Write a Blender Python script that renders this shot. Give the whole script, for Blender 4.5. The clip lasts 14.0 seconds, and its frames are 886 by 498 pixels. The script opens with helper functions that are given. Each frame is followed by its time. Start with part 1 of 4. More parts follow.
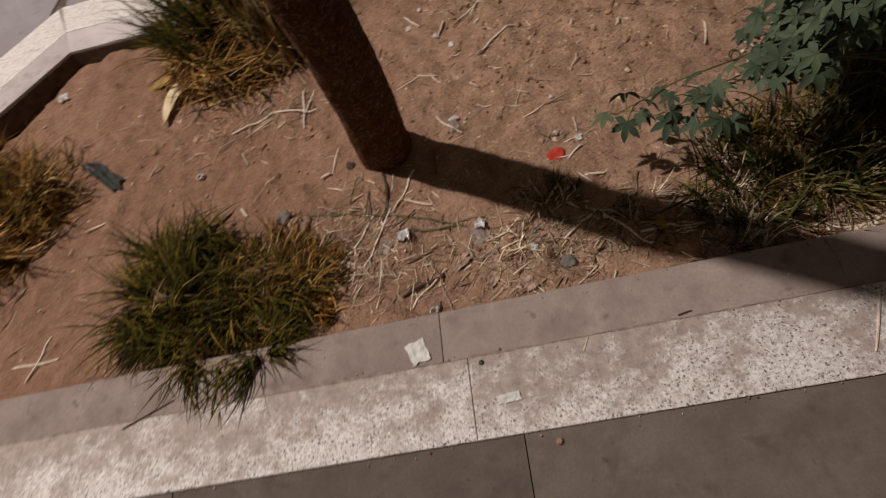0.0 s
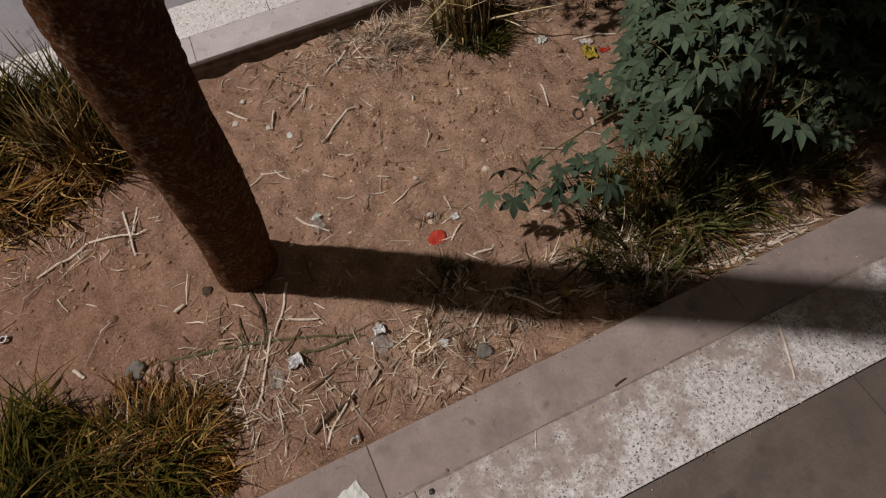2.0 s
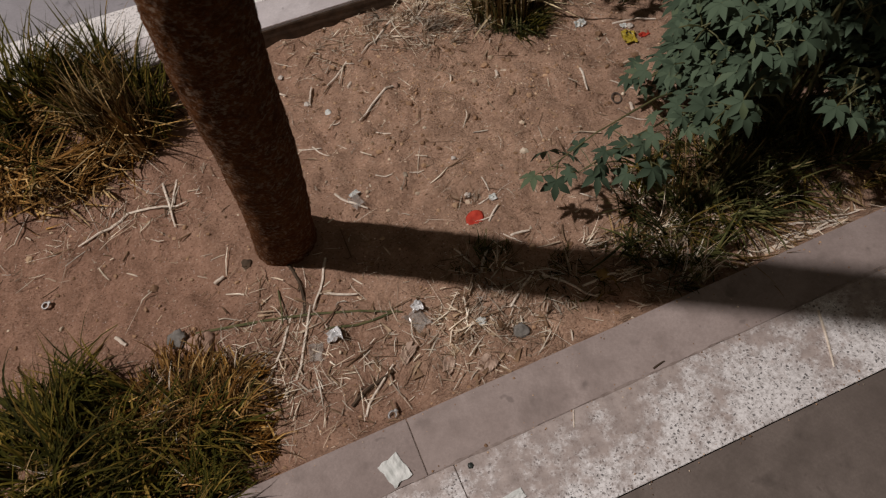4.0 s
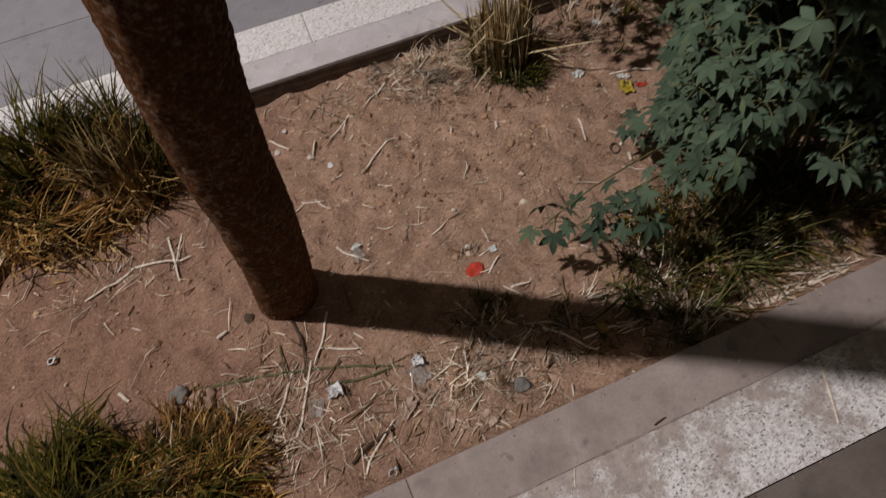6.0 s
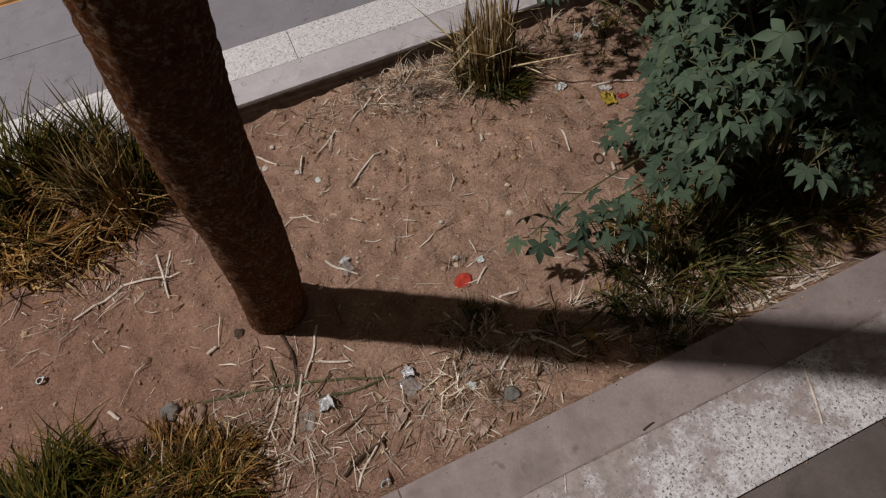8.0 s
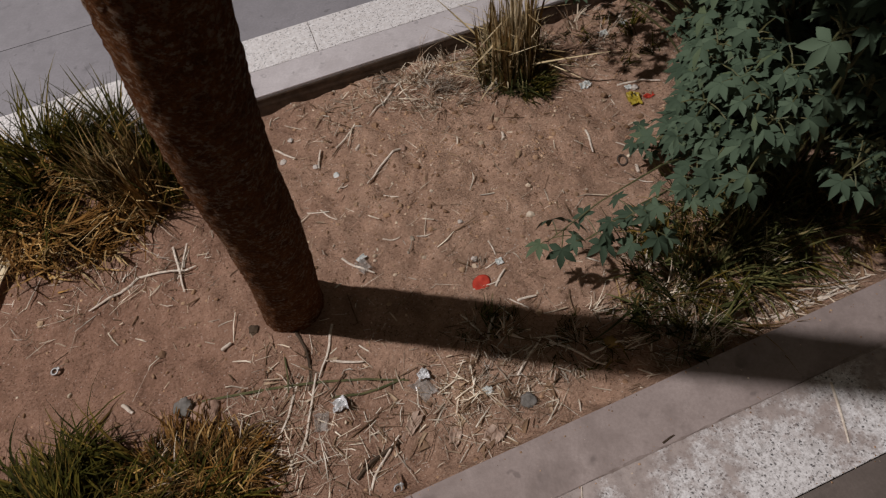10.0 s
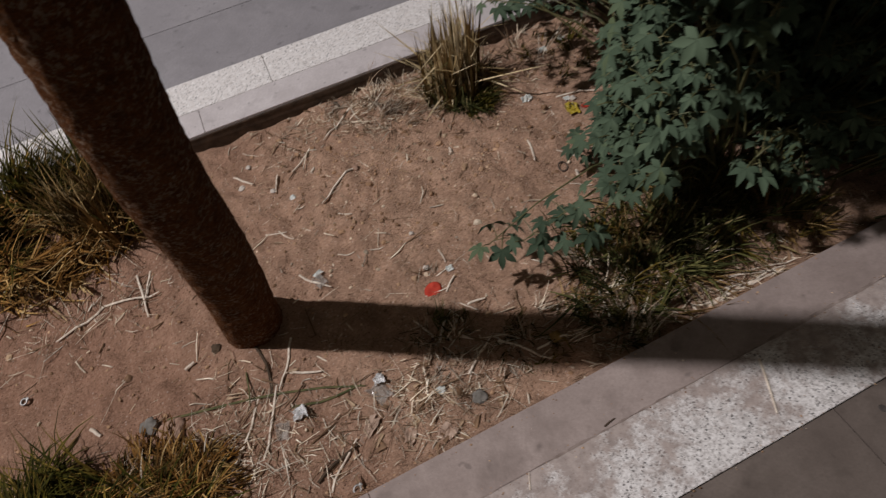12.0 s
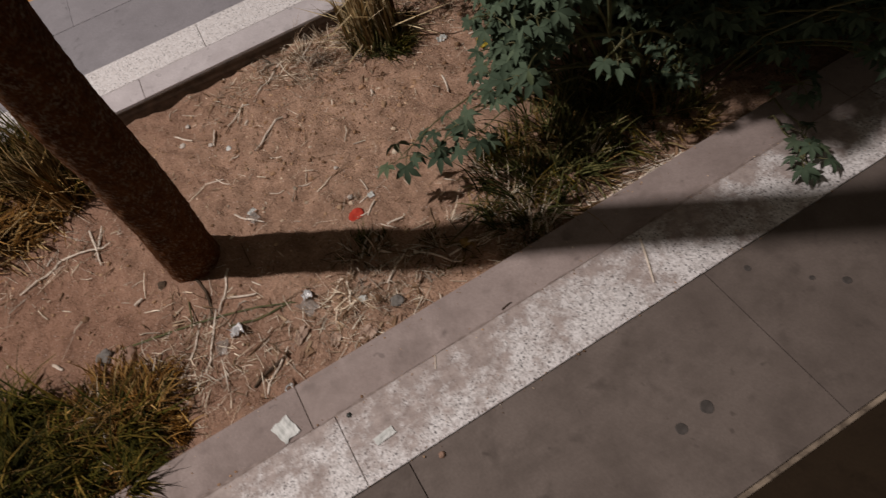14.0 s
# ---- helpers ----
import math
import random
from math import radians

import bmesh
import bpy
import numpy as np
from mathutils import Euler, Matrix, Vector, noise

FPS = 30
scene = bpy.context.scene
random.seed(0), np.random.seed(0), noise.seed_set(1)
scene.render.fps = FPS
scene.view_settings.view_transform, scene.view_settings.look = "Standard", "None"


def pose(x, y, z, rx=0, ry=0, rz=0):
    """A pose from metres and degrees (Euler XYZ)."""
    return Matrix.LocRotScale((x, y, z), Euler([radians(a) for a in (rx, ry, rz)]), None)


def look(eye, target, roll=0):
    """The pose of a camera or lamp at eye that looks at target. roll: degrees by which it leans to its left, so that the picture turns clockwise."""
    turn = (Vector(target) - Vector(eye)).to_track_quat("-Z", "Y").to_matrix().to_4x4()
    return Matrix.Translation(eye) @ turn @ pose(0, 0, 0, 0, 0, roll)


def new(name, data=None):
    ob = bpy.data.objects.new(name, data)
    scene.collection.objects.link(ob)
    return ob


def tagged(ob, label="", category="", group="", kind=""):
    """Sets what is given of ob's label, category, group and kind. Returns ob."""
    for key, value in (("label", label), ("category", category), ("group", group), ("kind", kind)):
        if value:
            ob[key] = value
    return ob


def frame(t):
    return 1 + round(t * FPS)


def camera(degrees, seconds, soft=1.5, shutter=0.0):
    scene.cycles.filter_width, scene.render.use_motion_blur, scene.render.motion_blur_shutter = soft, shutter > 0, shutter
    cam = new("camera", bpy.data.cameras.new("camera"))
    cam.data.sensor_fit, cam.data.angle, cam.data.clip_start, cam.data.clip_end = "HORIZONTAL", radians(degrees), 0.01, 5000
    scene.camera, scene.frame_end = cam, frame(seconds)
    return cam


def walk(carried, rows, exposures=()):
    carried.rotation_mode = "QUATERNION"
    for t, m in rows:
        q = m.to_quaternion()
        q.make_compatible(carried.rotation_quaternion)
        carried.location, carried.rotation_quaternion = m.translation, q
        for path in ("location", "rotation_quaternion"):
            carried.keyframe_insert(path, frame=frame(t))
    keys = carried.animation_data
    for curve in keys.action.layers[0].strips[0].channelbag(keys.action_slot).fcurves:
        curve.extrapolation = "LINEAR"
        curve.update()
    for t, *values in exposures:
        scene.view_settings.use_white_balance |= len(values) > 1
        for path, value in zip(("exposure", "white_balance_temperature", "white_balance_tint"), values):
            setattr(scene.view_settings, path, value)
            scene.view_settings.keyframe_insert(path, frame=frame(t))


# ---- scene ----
cam = camera(68.9, 14.0, soft=1.2, shutter=0.5)
PATH = [
    (0, (0.137, -0.333, 0.854), (-0.175, 0.723, -0.815), -26.0),
    (0.5, (0.061, -0.258, 0.845), (0.03, 0.8, -0.852), -18.5),
    (1, (0.015, -0.194, 0.856), (0.281, 0.798, -0.86), -7.3),
    (1.5, (0.005, -0.195, 0.851), (0.359, 0.823, -0.834), -6.0),
    (2, (0.029, -0.189, 0.845), (0.336, 0.829, -0.849), -9.4),
    (2.5, (0.032, -0.185, 0.849), (0.372, 0.828, -0.841), -7.6),
    (3, (0.022, -0.19, 0.842), (0.333, 0.82, -0.856), -8.7),
    (5.3, (-0.046, -0.170, 0.858), (0.127, 0.836, -0.860), -13.0),
    (5.5, (-0.017, -0.169, 0.847), (0.136, 0.863, -0.86), -15.0),
    (6, (0.011, -0.168, 0.87), (0.281, 0.917, -0.788), -10.7),
    (6.5, (0.012, -0.176, 0.883), (0.329, 0.939, -0.747), -9.8),
    (7, (0.009, -0.177, 0.881), (0.328, 0.924, -0.758), -10.0),
    (9.5, (0.012, -0.163, 0.875), (0.31, 0.943, -0.764), -10.5),
    (10, (0.011, -0.151, 0.874), (0.279, 0.943, -0.779), -10.5),
    (10.5, (0.004, -0.144, 0.872), (0.241, 0.953, -0.784), -11.2),
    (11, (0.004, -0.153, 0.881), (0.301, 0.958, -0.756), -9.1),
    (11.5, (0.012, -0.175, 0.88), (0.318, 0.933, -0.757), -10.6),
    (12, (0.05, -0.225, 0.89), (0.381, 0.917, -0.719), -12.1),
    (12.5, (0.081, -0.293, 0.912), (0.486, 0.891, -0.648), -10.6),
    (13, (0.081, -0.345, 0.916), (0.477, 0.844, -0.643), -12.0),
    (13.2, (0.060, -0.375, 0.891), (0.371, 0.813, -0.688), -16.7),
    (13.3, (0.067, -0.376, 0.890), (0.333, 0.782, -0.719), -18.9),
    (13.5, (0.091, -0.386, 0.886), (0.334, 0.77, -0.728), -21.4),
    (14, (0.115, -0.423, 0.875), (0.409, 0.702, -0.753), -18.5),
]
LIGHT = [(0.0, 0.0, 6850, 14), (0.6, 0.0, 6850, 14), (1.2, 0.0, 6550, 12), (2.0, 0.0, 6350, 11), (5.5, 0.0, 6250, 11), (6.5, 0.0, 6050, 10), (12.5, 0.0, 6050, 10), (14.0, 0.0, 6400, 13)]
walk(cam, [(t, look(eye, target, roll)) for t, eye, target, roll in PATH], LIGHT)

# ---- light ----
world = bpy.data.worlds.new("night_sky")
scene.world = world
world.use_nodes = True
bg = world.node_tree.nodes["Background"]
bg.inputs["Color"].default_value = (1.0, 0.84, 0.66, 1)
bg.inputs["Strength"].default_value = 0.084
lamp_data = bpy.data.lights.new("street_light", "POINT")
lamp_data.energy, lamp_data.color, lamp_data.shadow_soft_size = 535, (1.0, 0.91, 0.85), 0.055
lamp = new("street_light", lamp_data)
lamp.location = (-1.92, 0.63, 3.65)

# ---- materials ----


def shader(name, rough=0.8, metal=0.0, spec=0.3):
    m = bpy.data.materials.new(name)
    m.use_nodes = True
    b = m.node_tree.nodes["Principled BSDF"]
    b.inputs["Roughness"].default_value = rough
    b.inputs["Metallic"].default_value = metal
    b.inputs["Specular IOR Level"].default_value = spec
    return m, m.node_tree, b


def node(nt, kind, **values):
    n = nt.nodes.new(kind)
    for k, v in values.items():
        n.inputs[k.replace("_", " ")].default_value = v
    return n


def where(nt):
    return nt.nodes.new("ShaderNodeTexCoord").outputs["Object"]


def noise_of(nt, co, scale, detail=4.0, rough=0.55):
    n = node(nt, "ShaderNodeTexNoise", Scale=scale, Detail=detail, Roughness=rough)
    nt.links.new(co, n.inputs["Vector"])
    return n.outputs["Fac"]


def ramp(nt, fac, stops):
    r = nt.nodes.new("ShaderNodeValToRGB")
    while len(r.color_ramp.elements) < len(stops):
        r.color_ramp.elements.new(0.5)
    for e, (p, c) in zip(r.color_ramp.elements, stops):
        e.position, e.color = p, (*c, 1)
    nt.links.new(fac, r.inputs["Fac"])
    return r.outputs["Color"]


def mixed(nt, fac, a, b, blend="MIX"):
    n = nt.nodes.new("ShaderNodeMix")
    n.data_type, n.blend_type = "RGBA", blend
    for sock, v in ((n.inputs[0], fac), (n.inputs[6], a), (n.inputs[7], b)):
        if isinstance(v, (int, float)):
            sock.default_value = v
        elif isinstance(v, tuple):
            sock.default_value = (*v, 1)
        else:
            nt.links.new(v, sock)
    return n.outputs[2]


def bumped(nt, b, height, strength=0.4, distance=0.002):
    n = node(nt, "ShaderNodeBump", Strength=strength, Distance=distance)
    nt.links.new(height, n.inputs["Height"])
    nt.links.new(n.outputs["Normal"], b.inputs["Normal"])


def colour(nt, b, c):
    nt.links.new(c, b.inputs["Base Color"])


def soil_material():
    m, nt, b = shader("red_soil", 0.95, 0, 0.12)
    co = where(nt)
    big = ramp(nt, noise_of(nt, co, 5.0, 5, 0.65), [(0.3, (0.355, 0.212, 0.146)), (0.7, (0.625, 0.413, 0.293))])
    grain = ramp(nt, noise_of(nt, co, 210.0, 6, 0.75), [(0.28, (0.195, 0.115, 0.078)), (0.5, (0.52, 0.338, 0.236)), (0.72, (0.85, 0.635, 0.495))])
    c = mixed(nt, 0.5, big, grain)
    c = mixed(nt, 0.55, c, ramp(nt, noise_of(nt, co, 22.0, 6, 0.68), [(0.3, (0.5, 0.46, 0.42)), (0.62, (1.14, 1.12, 1.1))]), "MULTIPLY")
    speck = node(nt, "ShaderNodeTexVoronoi", Scale=260.0)
    nt.links.new(co, speck.inputs["Vector"])
    pick = nt.nodes.new("ShaderNodeSeparateColor")
    nt.links.new(speck.outputs["Color"], pick.inputs[0])
    few = mixed(nt, 1.0, ramp(nt, speck.outputs["Distance"], [(0.2, (0.9,) * 3), (0.36, (0,) * 3)]), ramp(nt, pick.outputs[0], [(0.42, (1.0,) * 3), (0.46, (0,) * 3)]), "MULTIPLY")
    c = mixed(nt, few, c, ramp(nt, pick.outputs[1], [(0.0, (0.1, 0.055, 0.035)), (0.55, (0.24, 0.14, 0.09)), (0.8, (0.6, 0.44, 0.33)), (1.0, (0.82, 0.74, 0.66))]))
    # soil darker and slightly redder towards low x, its border broken by noise
    sep = nt.nodes.new("ShaderNodeSeparateXYZ")
    nt.links.new(co, sep.inputs[0])
    edge = nt.nodes.new("ShaderNodeMath")
    edge.operation = "MULTIPLY_ADD"
    nt.links.new(noise_of(nt, co, 7.0, 4), edge.inputs[0])
    edge.inputs[1].default_value = 0.5
    nt.links.new(sep.outputs["X"], edge.inputs[2])
    left_tone = ramp(nt, edge.outputs[0], [(0.02, (0.74, 0.68, 0.67)), (0.36, (1.0, 1.0, 1.0))])
    c = mixed(nt, 1.0, c, left_tone, "MULTIPLY")
    colour(nt, b, c)
    bumped(nt, b, noise_of(nt, co, 85.0, 9, 0.74), 1.0, 0.009)
    return m


def concrete_material(name, dark, light, stain, scale=9.0):
    m, nt, b = shader(name, 0.85, 0, 0.25)
    co = where(nt)
    c = ramp(nt, noise_of(nt, co, scale, 5, 0.6), [(0.3, dark), (0.7, light)])
    fine = noise_of(nt, co, 260.0, 4, 0.7)
    c = mixed(nt, 0.5, c, ramp(nt, fine, [(0.3, (0.55, 0.55, 0.55)), (0.7, (1.25, 1.25, 1.25))]), "MULTIPLY")
    c = mixed(nt, ramp(nt, noise_of(nt, co, 16.0, 5, 0.65), [(0.46, (0,) * 3), (0.7, (0.8,) * 3)]), c, stain)
    c = mixed(nt, ramp(nt, noise_of(nt, co, 27.0, 3, 0.5), [(0.6, (0,) * 3), (0.76, (0.75,) * 3)]), c, tuple(v * 0.62 for v in stain))
    c = mixed(nt, ramp(nt, noise_of(nt, co, 55.0, 2, 0.4), [(0.7, (0,) * 3), (0.76, (0.7,) * 3)]), c, tuple(v * 0.35 for v in dark))
    var = nt.nodes.new("ShaderNodeObjectInfo").outputs["Random"]
    c = mixed(nt, 0.35, c, mixed(nt, var, tuple(v * 0.75 for v in dark), tuple(min(1, v * 1.15) for v in light)), "MIX")
    colour(nt, b, c)
    bumped(nt, b, fine, 0.35, 0.0012)
    return m


def terrazzo_material(name, film_low, film_high, chip=1.0, low=0.4, size=240.0, slope=0.0):
    """White terrazzo with dark chips under a beige dirt film; slope: how much more film lies towards the inner course."""
    m, nt, b = shader(name, 0.7, 0, 0.35)
    co = where(nt)
    warp = nt.nodes.new("ShaderNodeVectorMath")
    warp.operation = "ADD"
    nz = node(nt, "ShaderNodeTexNoise", Scale=260.0)
    nt.links.new(co, nz.inputs["Vector"])
    small = nt.nodes.new("ShaderNodeVectorMath")
    small.operation = "SCALE"
    small.inputs[3].default_value = 0.006
    nt.links.new(nz.outputs["Color"], small.inputs[0])
    nt.links.new(co, warp.inputs[0])
    nt.links.new(small.outputs[0], warp.inputs[1])
    body = ramp(nt, noise_of(nt, co, size, 5, 0.7), [(0.34, (low, low * 0.94, low * 0.9)), (0.5, (0.74, 0.71, 0.7)), (0.68, (0.95, 0.93, 0.92))])
    c = body
    for scale, share, reach in ((205.0, 0.27, 0.33), (360.0, 0.22, 0.4)):
        v = node(nt, "ShaderNodeTexVoronoi", Scale=scale)
        nt.links.new(warp.outputs[0], v.inputs["Vector"])
        grey = nt.nodes.new("ShaderNodeSeparateColor")
        nt.links.new(v.outputs["Color"], grey.inputs[0])
        spot = mixed(nt, 1.0, ramp(nt, v.outputs["Distance"], [(reach - 0.06, (0.95,) * 3), (reach + 0.05, (0,) * 3)]), ramp(nt, grey.outputs[0], [(share, (1.0,) * 3), (share + 0.03, (0,) * 3)]), "MULTIPLY")
        tone = ramp(nt, grey.outputs[1], [(0.0, (0.06 * chip,) * 3), (0.7, (0.16 * chip, 0.15 * chip, 0.15 * chip)), (1.0, (0.34, 0.31, 0.29))])
        c = mixed(nt, spot, c, tone)
    sep = nt.nodes.new("ShaderNodeSeparateXYZ")
    nt.links.new(co, sep.inputs[0])
    tilt = nt.nodes.new("ShaderNodeMath")
    tilt.operation = "MULTIPLY_ADD"
    nt.links.new(sep.outputs["Y"], tilt.inputs[0])
    tilt.inputs[1].default_value = slope
    nt.links.new(noise_of(nt, co, 14.0, 10, 0.78), tilt.inputs[2])
    film = ramp(nt, tilt.outputs[0], [(film_low, (0.04,) * 3), (film_high, (0.9,) * 3)])
    dirt = ramp(nt, noise_of(nt, co, 70.0, 4), [(0.3, (0.27, 0.215, 0.192)), (0.7, (0.45, 0.37, 0.335))])
    c = mixed(nt, film, c, dirt)
    c = mixed(nt, ramp(nt, noise_of(nt, co, 30.0, 5, 0.7), [(0.6, (0,) * 3), (0.74, (0.65,) * 3)]), c, (0.24, 0.2, 0.175))
    colour(nt, b, c)
    bumped(nt, b, noise_of(nt, co, 220.0, 4, 0.7), 0.35, 0.001)
    return m


def bark_material():
    m, nt, b = shader("rough_bark", 0.95, 0, 0.08)
    co = where(nt)
    c = ramp(nt, noise_of(nt, co, 60.0, 8, 0.72), [(0.28, (0.08, 0.027, 0.007)), (0.5, (0.2, 0.07, 0.019)), (0.74, (0.32, 0.14, 0.053))])
    c = mixed(nt, 0.55, c, ramp(nt, noise_of(nt, co, 480.0, 4, 0.75), [(0.36, (0.3, 0.28, 0.26)), (0.64, (1.35, 1.33, 1.3))]), "MULTIPLY")
    patch = ramp(nt, noise_of(nt, co, 26.0, 4, 0.6), [(0.38, (0.3,) * 3), (0.56, (1.0,) * 3)])
    lichen = mixed(nt, 1.0, ramp(nt, noise_of(nt, co, 190.0, 6, 0.75), [(0.5, (0,) * 3), (0.6, (0.75,) * 3)]), patch, "MULTIPLY")
    c = mixed(nt, lichen, c, (0.54, 0.41, 0.3))
    colour(nt, b, c)
    bumped(nt, b, noise_of(nt, co, 300.0, 8, 0.85), 1.0, 0.012)
    return m


def blade_material(name, stops, rough=0.6):
    m, nt, b = shader(name, rough + 0.15, 0, 0.12)
    isl = nt.nodes.new("ShaderNodeNewGeometry").outputs["Random Per Island"]
    co = where(nt)
    c = ramp(nt, isl, stops)
    c = mixed(nt, 0.7, c, ramp(nt, noise_of(nt, co, 60.0, 3), [(0.3, (0.45, 0.42, 0.35)), (0.7, (1.0, 1.0, 1.0))]), "MULTIPLY")
    c = mixed(nt, 0.8, c, ramp(nt, noise_of(nt, co, 17.0, 3), [(0.36, (0.45, 0.42, 0.38)), (0.64, (1.45, 1.4, 1.25))]), "MULTIPLY")
    colour(nt, b, c)
    return m


def leaf_material(name, lone):
    m, nt, b = shader(name, 0.78, 0, 0.16)
    if lone:
        rnd = nt.nodes.new("ShaderNodeObjectInfo").outputs["Random"]
    else:
        rnd = nt.nodes.new("ShaderNodeNewGeometry").outputs["Random Per Island"]
    c = ramp(nt, rnd, [(0.0, (0.042, 0.064, 0.04)), (0.5, (0.08, 0.116, 0.073)), (0.88, (0.115, 0.158, 0.1)), (1.0, (0.12, 0.15, 0.07))])
    c = mixed(nt, 0.3, c, mixed(nt, noise_of(nt, where(nt), 90.0, 4), (0.014, 0.028, 0.014), (0.105, 0.145, 0.09)))
    colour(nt, b, c)
    return m


def plain(name, a, c2, rough=0.6, metal=0.0, scale=60.0, spec=0.4, relief=0.2):
    m, nt, b = shader(name, rough, metal, spec)
    co = where(nt)
    colour(nt, b, ramp(nt, noise_of(nt, co, scale, 4, 0.6), [(0.35, a), (0.68, c2)]))
    bumped(nt, b, noise_of(nt, co, scale * 5, 4), relief, 0.001)
    return m


SOIL = soil_material()
BEIGE = concrete_material("beige_concrete", (0.26, 0.206, 0.186), (0.43, 0.355, 0.328), (0.155, 0.12, 0.104))
PALE = concrete_material("pale_beige_concrete", (0.48, 0.44, 0.44), (0.64, 0.595, 0.6), (0.39, 0.352, 0.35))
WORN = terrazzo_material("worn_terrazzo", 0.36, 0.475, slope=1.5)
CLEAN = terrazzo_material("clean_terrazzo", 0.62, 0.85, 2.2, 0.72, 110.0)
GREY = concrete_material("grey_paving", (0.098, 0.076, 0.065), (0.195, 0.16, 0.14), (0.062, 0.048, 0.04), 7.0)
COOL = concrete_material("cool_grey_paving", (0.25, 0.237, 0.252), (0.33, 0.314, 0.331), (0.21, 0.2, 0.21), 6.0)
BROWN = concrete_material("dark_brown_paving", (0.018, 0.012, 0.007), (0.032, 0.021, 0.0125), (0.014, 0.009, 0.0055), 6.0)
BROWN.node_tree.nodes["Principled BSDF"].inputs["Specular IOR Level"].default_value = 0.08
ORANGE = concrete_material("orange_paving", (0.5, 0.27, 0.1), (0.66, 0.4, 0.17), (0.4, 0.22, 0.09), 8.0)
JOINT = plain("joint_dirt", (0.07, 0.052, 0.04), (0.16, 0.12, 0.09), 0.95)
JOINT_SAND = plain("joint_sand", (0.1, 0.075, 0.055), (0.34, 0.27, 0.2), 0.95, 0, 45.0)
SMEAR = plain("kerb_dirt", (0.2, 0.155, 0.135), (0.36, 0.295, 0.265), 0.95, 0, 70.0)
# dark tone holds the far kerb face's shade as well as soil
SHADY_CRUST = plain("shaded_caked_soil", (0.05, 0.032, 0.02), (0.11, 0.072, 0.048), 0.95, 0, 50.0)
BARK = bark_material()
GREEN_BLADE = blade_material("green_grass", [(0.0, (0.018, 0.02, 0.003)), (0.5, (0.055, 0.054, 0.007)), (0.8, (0.115, 0.095, 0.014)), (1.0, (0.27, 0.18, 0.045))])
DRY_BLADE = blade_material("dry_grass", [(0.0, (0.03, 0.012, 0.002)), (0.5, (0.115, 0.051, 0.008)), (0.82, (0.29, 0.145, 0.03)), (1.0, (0.62, 0.4, 0.15))], 0.7)
STRAW = blade_material("bleached_straw", [(0.0, (0.13, 0.08, 0.05)), (0.4, (0.38, 0.27, 0.19)), (0.65, (0.8, 0.7, 0.6)), (1.0, (1.0, 0.95, 0.88))], 0.75)
WEED_BLADE = blade_material("weed_green", [(0.0, (0.032, 0.038, 0.012)), (0.5, (0.088, 0.098, 0.034)), (0.85, (0.18, 0.175, 0.07)), (1.0, (0.42, 0.34, 0.18))])
SHEAF_BLADE = blade_material("brown_sheaf", [(0.0, (0.07, 0.038, 0.012)), (0.5, (0.2, 0.125, 0.045)), (0.85, (0.38, 0.26, 0.11)), (1.0, (0.6, 0.45, 0.24))], 0.7)
NEST_BLADE = blade_material("rusty_thatch", [(0.0, (0.06, 0.026, 0.006)), (0.5, (0.22, 0.11, 0.03)), (0.85, (0.42, 0.25, 0.09)), (1.0, (0.62, 0.43, 0.2))], 0.7)
TAN_BLADE = blade_material("tan_stems", [(0.0, (0.28, 0.19, 0.09)), (0.5, (0.52, 0.39, 0.21)), (1.0, (0.8, 0.66, 0.42))], 0.75)
PALE_BLADE = blade_material("pale_stems", [(0.0, (0.3, 0.22, 0.11)), (0.5, (0.62, 0.5, 0.3)), (1.0, (0.9, 0.78, 0.56))], 0.75)
STALK = plain("pale_straw", (0.62, 0.52, 0.42), (0.92, 0.83, 0.71), 0.75, 0, 120.0)
PEBBLE = blade_material("soil_crumbs", [(0.0, (0.28, 0.175, 0.115)), (0.5, (0.48, 0.315, 0.215)), (0.85, (0.6, 0.43, 0.31)), (1.0, (0.92, 0.83, 0.73))], 0.9)
DEADLEAF = blade_material("dead_leaves", [(0.0, (0.16, 0.1, 0.065)), (0.5, (0.34, 0.23, 0.16)), (1.0, (0.58, 0.45, 0.34))], 0.8)
LEAF_ONE = leaf_material("shrub_leaf", True)
LEAF_MANY = leaf_material("shrub_foliage", False)
STEM = plain("green_stem", (0.07, 0.08, 0.03), (0.16, 0.14, 0.06), 0.6)
FOIL = plain("silver_foil", (0.75, 0.75, 0.75), (0.93, 0.93, 0.94), 0.25, 0.3, 80.0, 0.6)
ALLOY = plain("dull_aluminium", (0.3, 0.29, 0.28), (0.5, 0.49, 0.48), 0.45, 0.5, 90.0, 0.5)
FILM = plain("dusty_clear_film", (0.35, 0.31, 0.27), (0.7, 0.67, 0.63), 0.18, 0.0, 50.0, 0.9)
FILM.node_tree.nodes["Principled BSDF"].inputs["Alpha"].default_value = 0.3
RED = plain("red_plastic", (0.4, 0.035, 0.02), (0.55, 0.07, 0.04), 0.8, 0, 90.0, 0.2)
PAPER = plain("pale_paper", (0.55, 0.57, 0.54), (0.78, 0.79, 0.76), 0.6, 0, 70.0)
YELLOW = plain("yellow_wrapper", (0.36, 0.27, 0.025), (0.5, 0.38, 0.05), 0.4)
INK = plain("black_print", (0.015, 0.015, 0.015), (0.03, 0.03, 0.03), 0.5)
PEEL_OUT = plain("ripe_peel", (0.2, 0.115, 0.03), (0.42, 0.28, 0.08), 0.6, 0, 40.0)
PEEL_IN = plain("peel_lining", (0.6, 0.47, 0.28), (0.78, 0.66, 0.45), 0.7, 0, 40.0)
